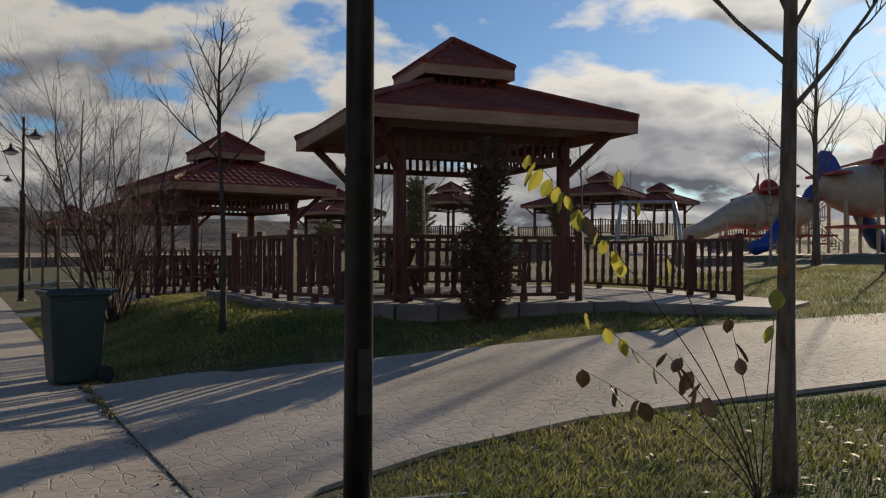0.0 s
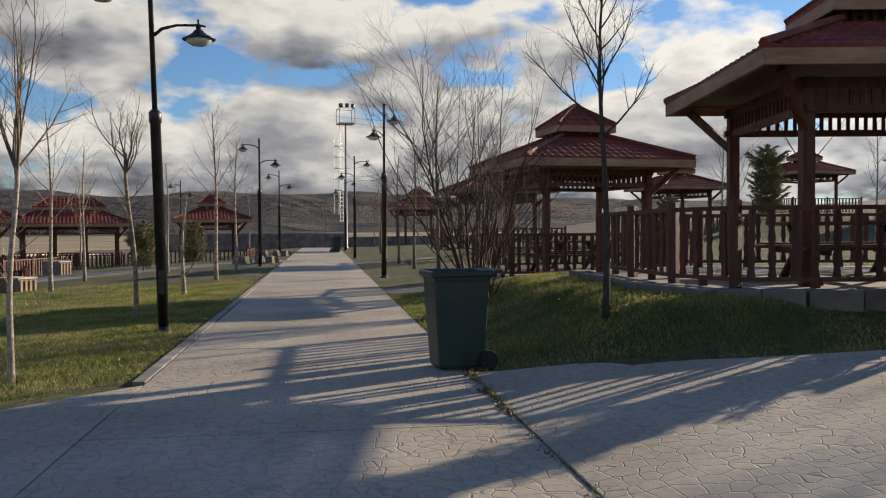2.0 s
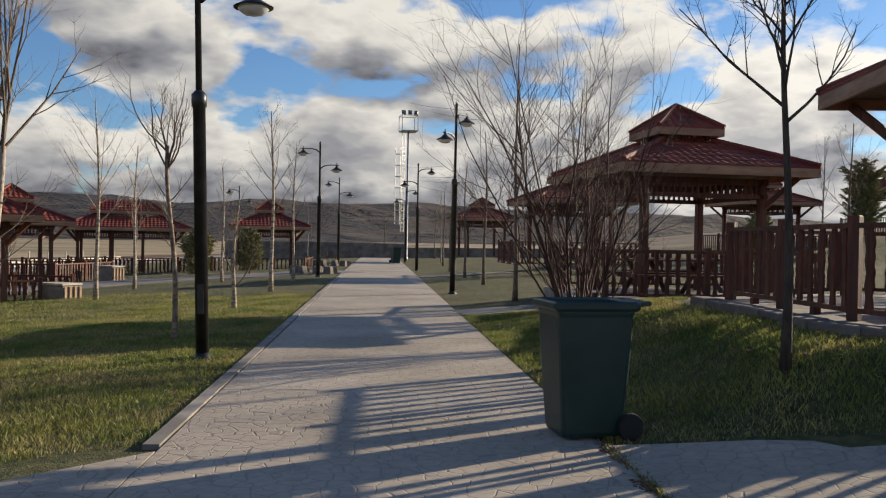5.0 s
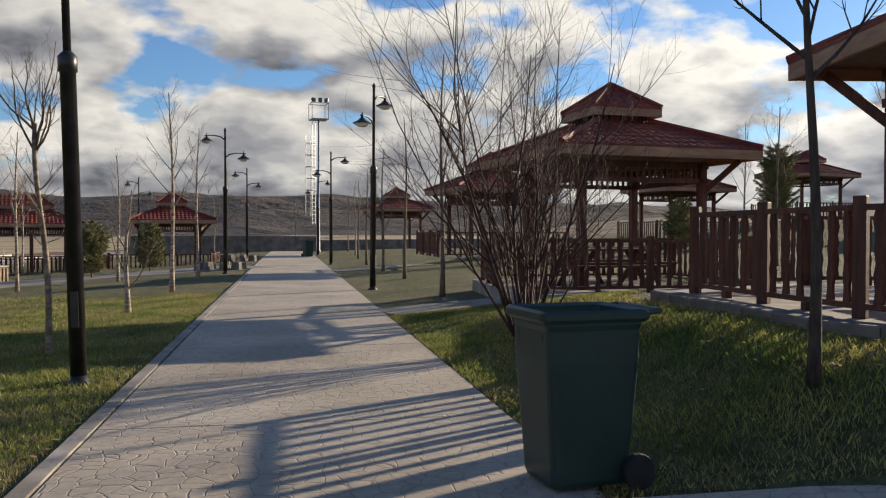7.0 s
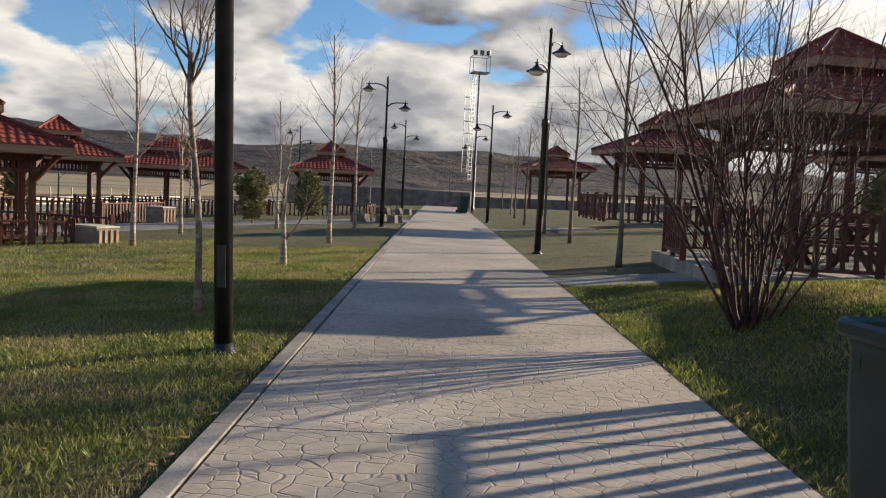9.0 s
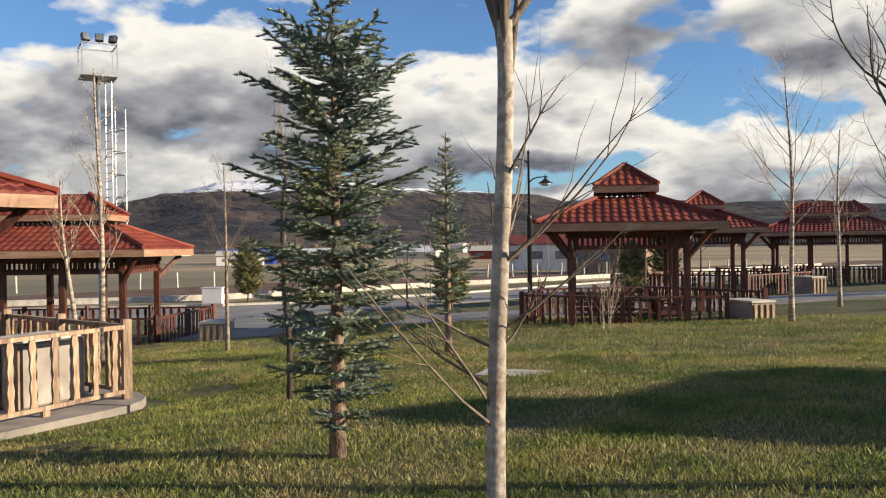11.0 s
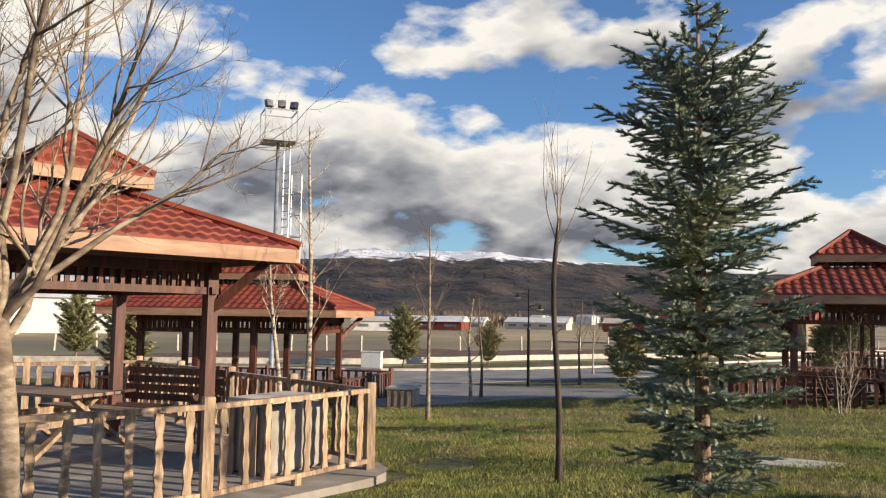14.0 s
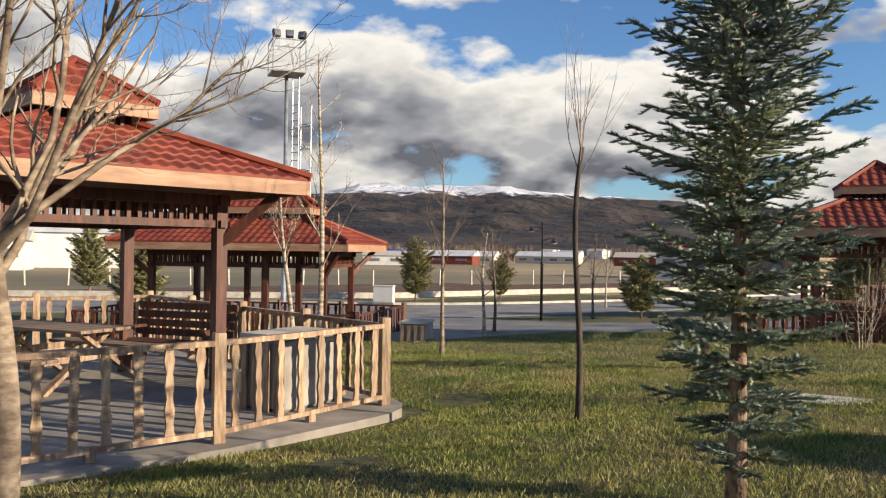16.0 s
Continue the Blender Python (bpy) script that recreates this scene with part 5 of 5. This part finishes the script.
def joint_tufts():
    """Tufts in the joint between walkway and side path."""
    rs = random.Random(8)
    b = Buf()
    for _ in range(800):
        y = rs.choice((rs.gauss(9.55, 0.22), rs.gauss(8.2, 0.3), rs.gauss(8.75, 0.12), rs.uniform(5, 9.7)))
        dry = rs.random() < 0.6
        x, z = 1.247 + rs.gauss(0, 0.04 if dry else 0.025), 0.055
        a, h = rs.uniform(0, 6.28), rs.uniform(0.006, 0.022) if dry else rs.uniform(0.015, 0.06)
        w = 0.016 if dry else 0.004
        k = len(b.v)
        b.v += [(x - w * math.cos(a), y - w * math.sin(a), z), (x + w * math.cos(a), y + w * math.sin(a), z), (x + rs.gauss(0, 0.02), y + rs.gauss(0, 0.02), z + h)]
        b.f.append((k, k + 1, k + 2))
        b.m.append(1 if dry else 0)
    thing("grass_tufts", b, [BLADE, BROWNLEAF], "grass and dry leaf litter in the paving joint", "grass", kind="stuff")


joint_tufts()


def fallen_leaves():
    rs = random.Random(21)
    b = Buf()
    for _ in range(900):
        x, y = rs.choice(((rs.uniform(-12, -2.2), rs.uniform(8.2, 18)), (rs.gauss(-2.08, 0.10), rs.uniform(9.5, 30)), (rs.uniform(1.4, 4), rs.uniform(9.8, 17)), (rs.uniform(1.6, 6), rs.uniform(2, 5.4))))
        if on_paving(x, y):
            continue
        z, a, s = ground_z(x, y) + rs.uniform(0.012, 0.04), rs.uniform(0, 6.28), rs.uniform(0.015, 0.035)
        k = len(b.v)
        for i in range(5):
            t = a + i * 1.257
            rr = s * (1.3 if i == 0 else 0.8)
            b.v.append((x + rr * math.cos(t), y + rr * math.sin(t), z + rs.uniform(-0.006, 0.012)))
        b.f.append(tuple(range(k, k + 5)))
        b.m.append(1 if rs.random() < 0.3 else 0)
    thing("fallen_leaves", b, [BROWNLEAF, LEAF], "scattered dry brown and yellow leaves on the grass", "leaves", kind="stuff")


fallen_leaves()

# ---- small things by the path ----
thing("manhole_cover", Buf().box((0, 0, 0), (1.0, 0.62, 0.09)), KERB, "pale concrete manhole cover set in the lawn", "manhole", m=pose(-8.3, 17.5, ground_z(-8.3, 17.5) - 0.03, 0, 0, 20))


def drain():
    root = empty("drain_grate", pose(2.25, 4.2, ground_z(2.25, 4.2) + 0.012, 0, 0, -12), "pale steel drain grate in the grass", "grate")
    part("frame", Buf().beam((-0.28, -0.2, 0), (0.28, -0.2, 0), 0.03, 0.03).beam((-0.28, 0.2, 0), (0.28, 0.2, 0), 0.03, 0.03).beam((-0.28, -0.2, 0), (-0.28, 0.2, 0), 0.03, 0.03).beam((0.28, -0.2, 0), (0.28, 0.2, 0), 0.03, 0.03), GALV, root)
    for i in range(9):
        part("bar", Buf().beam((-0.24 + 0.06 * i, -0.19, 0), (-0.24 + 0.06 * i, 0.19, 0), 0.014, 0.02), GALV, root)


drain()


def planter(x, y):
    root = empty("stone_planter", pose(x, y, ground_z(x, y)), "low rough stone planter with dry stems", "planter")
    rs = random.Random(3)
    for i in range(9):
        a = i * 6.283 / 9
        part("stone", Buf().box((0, 0, 0.14), (0.38, 0.28, 0.3 + rs.uniform(0, 0.12)), taper=0.8), STONEWALL, root, m=pose(0.85 * math.cos(a), 0.6 * math.sin(a), 0, 0, 0, math.degrees(a) + rs.uniform(-20, 20)))
    for i in range(8):
        b = Buf()
        limb(b, (rs.uniform(-0.5, 0.5), rs.uniform(-0.3, 0.3), 0.05), (rs.uniform(-0.3, 0.3), rs.uniform(-0.3, 0.3), 1), rs.uniform(0.4, 0.9), 0.012, 1, rs, 4)
        part("stem", b, REDBARK, root)


planter(-3.1, 40.2)
planter(-2.9, 50.5)


# ---- far setting ----
def end_wall():
    b = Buf()
    b.beam((-14, 80.5, 0.4), (2.0, 80.5, 0.4), 0.3, 1.7)
    thing("wall_north", b, STONEWALL, "low grey stone wall closing the walkway", "wall", kind="structure")
    b = Buf()
    b.beam((2.2, 80.5, 0.35), (60, 74, 0.9), 0.25, 1.1)
    thing("wall_north", b, STONEWALL, "long low grey wall behind the pavilions", "wall", kind="structure")


end_wall()


def near_slope():
    """A brown field rising north-east of the park."""
    b = Buf()
    n, rows = 80, 14
    for j in range(rows):
        v = j / (rows - 1)
        for i in range(n + 1):
            az = radians(14 + 92 * i / n)
            R = 170 + 650 * v
            x, y = math.sin(az) * R, math.cos(az) * R
            e = math.sin(math.pi * min(1, max(0, (i / n) * 1.05))) ** 0.6
            z = -3.5 + 40 * e * (v ** 1.2) * (1 + 0.12 * noise.noise((x * 0.006, y * 0.006, 1))) - (30 * max(0, v - 0.85))
            b.v.append((x, y, z))
    for j in range(rows - 1):
        for i in range(n):
            k = j * (n + 1) + i
            b.f.append((k, k + 1, k + n + 2, k + n + 1))
            b.m.append(1 if (j + i // 9) % 3 == 0 else 0)
    thing("ground", b, [SLOPE, PLOUGHED], "bare brown field rising beyond the park", "field", kind="structure", smooth=True)


near_slope()


def shed(x, y, w, d, h, rz, wall, roof, label, rows=0):
    z = ground_z(x, y) - 0.2
    root = empty("building", pose(x, y, z, 0, 0, rz), label, "building", "valley buildings")
    part("wall", Buf().box((0, 0, h / 2), (w, d, h)), wall, root)
    rf = Buf()
    rf.tube_rings([[(sx * (w / 2 + 0.3), -d / 2 - 0.3, h), (sx * (w / 2 + 0.3), 0, h + d * 0.16), (sx * (w / 2 + 0.3), d / 2 + 0.3, h), (sx * (w / 2 + 0.3), 0, h - 0.02)] for sx in (-1, 1)])
    part("roof", rf, roof, root)
    for i in range(rows):
        xx = -w / 2 + w * (i + 0.5) / rows
        part("window", Buf().box((xx, -d / 2 - 0.01, h * 0.6), (w / rows * 0.5, 0.08, h * 0.28)), FLOOD, root)
    return root


shed(-122, 43, 15, 10, 4.8, 70, WHITE, WHITE, "white factory building in the valley", 0)
shed(-112, 30, 9, 8, 3.6, 70, WHITE, KERB, "small white factory outbuilding", 3)
shed(-196, 178, 20, 10, 2.6, 35, KERB, WHITE, "pale shed with white roof", 4)
shed(-190, 160, 26, 10, 2.6, 35, ROOFTILE, WHITE, "low dark red valley shed with a white roof", 4)
shed(-182, 140, 14, 8, 2.8, 45, BLUE, BLUE, "blue metal shed in the valley", 3)
shed(-160, 122, 10, 7, 2.4, 50, WHITE, KERB, "low pale building in the valley", 2)
shed(-228, 250, 24, 12, 3.0, 30, KERB, WHITE, "pale shed with white roof", 4)
shed(-165, 226, 18, 10, 3.0, 30, ROOFTILE, KERB, "red shed with grey roof", 3)
shed(-60, 95, 9, 7, 3.4, 20, WHITE, ROOFTILE, "small white house with a red roof", 3)
shed(-44, 84, 8, 6, 3.0, 10, FENCE, ROOFTILE, "small timber house with a red roof", 3)
for i in range(16):
    rs = random.Random(300 + i)
    az = radians(38 + 24 * rs.random())
    R = rs.uniform(900, 1250)
    shed(-math.sin(az) * R, math.cos(az) * R, rs.uniform(14, 30), 12, rs.uniform(5, 9), rs.uniform(0, 90), WHITE, KERB, "far pale village house", 0)


def poplar_row():
    rs = random.Random(5)
    b = Buf()
    for i in range(300):
        az = radians(43.5 + 11 * rs.random() if i % 4 else 33.5 + 5 * rs.random())
        R = rs.uniform(400, 450)
        x, y = -math.sin(az) * R, math.cos(az) * R
        h = rs.uniform(5.5, 7.5)
        z = ground_z(x, y)
        b.tube([(x, y, z), (x, y, z + h)], [0.22, 0.05], 4, cap=False)
        for k in range(20):
            t = rs.uniform(0.12, 0.9)
            a = rs.uniform(0, 6.28)
            b.tube([(x, y, z + h * t), (x + 1.3 * math.cos(a) * (1.1 - t), y + 1.3 * math.sin(a) * (1.1 - t), z + h * t + rs.uniform(1.4, 2.4))], [0.3, 0.12], 3, cap=False)
    thing("poplar_rows", b, TANBARK, "rows of far leafless poplars", "trees", kind="stuff")


poplar_row()


def field_fence():
    rs = random.Random(6)
    root = empty("field_fence", pose(-58, 40, ground_z(-58, 40)), "line of pale fence posts along the ploughed field", "fence")
    me = Buf().box((0, 0, 0.6), (0.10, 0.10, 1.3)).mesh("post", KERB)
    for i in range(46):
        x, y = 0.75 * (i - 18) * 1.3, 1.9 * (i - 18) * 1.3
        part("post", me, KERB, root, m=pose(x, y, ground_z(-58 + x, 40 + y) - ground_z(-58, 40) - 0.1, rs.uniform(-3, 3), rs.uniform(-3, 3), 0))


field_fence()


def road_cabinet(x, y):
    root = empty("utility_cabinet", pose(x, y, ground_z(x, y), 0, 0, 40) @ Matrix.Diagonal((0.66, 0.8, 0.66, 1)), "white utility cabinet on a concrete foot by the road", "cabinet")
    part("foot", Buf().box((0, 0, 0.1), (1.5, 0.6, 0.22)), CONCRETE, root)
    part("body", Buf().box((0, 0, 0.78), (1.4, 0.5, 1.14)), WHITE, root)
    part("lid", Buf().box((0, 0, 1.38), (1.5, 0.58, 0.07)), WHITE, root)
    for s in (-0.35, 0.35):
        part("door", Buf().box((s, -0.255, 0.78), (0.66, 0.02, 1.0)), WHITE, root)


road_cabinet(-35.3, 30.9)

for x, y, rz in ((30, 51, 20), (41, 53, 10), (36, 42, 25), (46, 47, 15), (19.5, 46.5, 10), (52, 42, 20)):
    z = ground_z(x, y) + 0.12
    pavilion(pose(x, y, z - 0.1, 0, 0, rz), "small far red-roofed timber pavilion beyond the lawn")
    fence([[(x - 2.4, y + 2), (x - 2.2, y - 2.4), (x + 2.4, y - 2.2)]], WOOD, "brown railing round a far pavilion", z - 0.1)


# ---- playground ----
def play_plane(m, label):
    """A climbing frame shaped like an aeroplane, on posts, with a slide."""
    root = empty("play_structure", m, label, "playground", "aeroplane climbing frames")
    line = [(-6.2, 1.5, 0.62), (-5.0, 1.9, 0.72), (-3.4, 2.75, 0.95), (-2.0, 3.35, 1.25), (-0.4, 3.5, 1.45), (1.4, 3.5, 1.5), (2.6, 3.5, 1.4), (3.6, 3.6, 1.05), (4.4, 3.75, 0.6)]
    part("fuselage", Buf().tube_rings([[(x, r * math.cos(2 * math.pi * i / 20), z + r * math.sin(2 * math.pi * i / 20)) for i in range(20)] for x, z, r in line]), BEIGE, root, "beige moulded fuselage sloping down to its nose", smooth=True)
    part("cowl", Buf().tube_rings([[(x, r * math.cos(2 * math.pi * i / 20), 3.42 + r * math.sin(2 * math.pi * i / 20)) for i in range(20)] for x, r in ((-0.7, 1.50), (-0.6, 1.60), (-0.1, 1.60), (0.0, 1.50))]), BEIGE, root, "raised beige band", smooth=True)
    part("canopy", Buf().lathe([(0.75, 0), (0.8, 0.4), (0.72, 0.9), (0.45, 1.25), (0.1, 1.36)], (0.6, 0, 4.8), 16), REDP, root, "red domed canopy", smooth=True)
    part("wing", Buf().prism([(0.2, -5.0), (1.3, -5.0), (1.7, 0), (1.3, 5.0), (0.2, 5.0), (-0.2, 0)], 5.12, 5.3), REDP, root, "red wing")
    for yy in (-4.2, 4.2):
        part("wing_post", Buf().tube([(0.75, yy, 0), (0.75, yy, 5.14)], 0.08, 8), BEIGE, root)
    part("tail_fin", Buf().tube_rings([[(x, -0.12, z0), (x, 0.12, z0), (x, 0.12, z1), (x, -0.12, z1)] for x, z0, z1 in ((3.2, 4.5, 4.7), (3.5, 4.5, 5.3), (3.9, 4.4, 5.7), (4.3, 4.3, 5.75), (4.6, 4.2, 5.4))]), BLUE, root, "blue tail fin")
    part("tailplane", Buf().prism([(3.4, -1.8), (4.4, -1.8), (4.4, 1.8), (3.4, 1.8)], 4.3, 4.45), REDP, root)
    for a in (20, 140, 260):
        part("propeller_blade", Buf().box((0, 0, 0.6), (0.12, 0.42, 1.1), taper=0.6), REDP, root, m=pose(-0.35, 0, 5.5, a, 0, 0))
    for x in (-3.0, -0.6, 1.6, 3.4):
        for y in (-1.0, 1.0):
            part("post", Buf().tube([(x, y, 0), (x, y, 3.0)], 0.1, 8), BEIGE, root)
    part("deck", Buf().box((0.2, 0, 1.5), (6.6, 2.6, 0.14)), REDP, root, "red deck")
    part("seat", Buf().box((5.6, 2.2, 0.95), (1.8, 1.4, 0.1)), REDP, root, "low red platform")
    part("slide", Buf().tube([(1.6, -1.0, 2.9), (1.2, -1.9, 2.7), (0.2, -3.0, 1.8), (-0.9, -4.0, 0.8), (-1.9, -4.6, 0.5)], 0.55, 14), BLUE, root, "blue tube slide", smooth=True)
    st = Buf()
    for i in range(9):
        st.box((3.4 + 0.28 * i, -1.6, 2.1 - 0.23 * i), (0.3, 0.9, 0.05))
    part("steps", st, BEIGE, root)
    for yy in (-2.05, -1.15):
        part("stair_rail", Buf().beam((3.2, yy, 3.0), (5.8, yy, 0.9), 0.05, 0.05), BEIGE, root)
        for i in range(10):
            part("baluster", Buf().beam((3.3 + 0.26 * i, yy, 2.1 - 0.21 * i), (3.3 + 0.26 * i, yy, 2.95 - 0.21 * i), 0.035, 0.035, up=(1, 0, 0)), BEIGE, root)
    return root


play_plane(pose(43.2, 26.8, ground_z(43.2, 26.8), 0, 0, 150) @ Matrix.Diagonal((0.95, 0.95, 0.95, 1)), "beige aeroplane climbing frame with red wing and blue slide")
play_plane(pose(37.4, 30.8, ground_z(37.4, 30.8), 0, 0, -34) @ Matrix.Diagonal((0.66, 0.66, 0.66, 1)), "smaller beige aeroplane climbing frame with slide")


def swing():
    root = empty("swing_frame", pose(22.5, 23.8, ground_z(22.5, 23.8) - 0.02, 0, 0, -40), "pale blue arched swing frame", "swing")
    for s in (-1.2, 1.2):
        part("arch", Buf().tube([(s, -1.3, 0), (s * 0.9, -0.7, 1.6), (s * 0.8, -0.2, 2.5), (s * 0.8, 0.2, 2.5), (s * 0.9, 0.7, 1.6), (s, 1.3, 0)], 0.06, 8), GALV, root, smooth=True)
    part("top_bar", Buf().tube([(-1.0, 0, 2.52), (1.0, 0, 2.52)], 0.06, 8), GALV, root)
    for x in (-0.4, 0.4):
        st = part("seat", Buf().box((x, 0, 0.55), (0.5, 0.28, 0.06)), BLUE, root)
        for d in (-0.2, 0.2):
            part("chain", Buf().tube([(x + d, 0, 0.58), (x + d, 0, 2.5)], 0.012, 4), GALV, st)


swing()
ribbon("pavement", [(44, 18), (39, 28), (33, 38)], [5, 5, 5], 0.03, CONCRETE, "pale playground paving", "pavement")
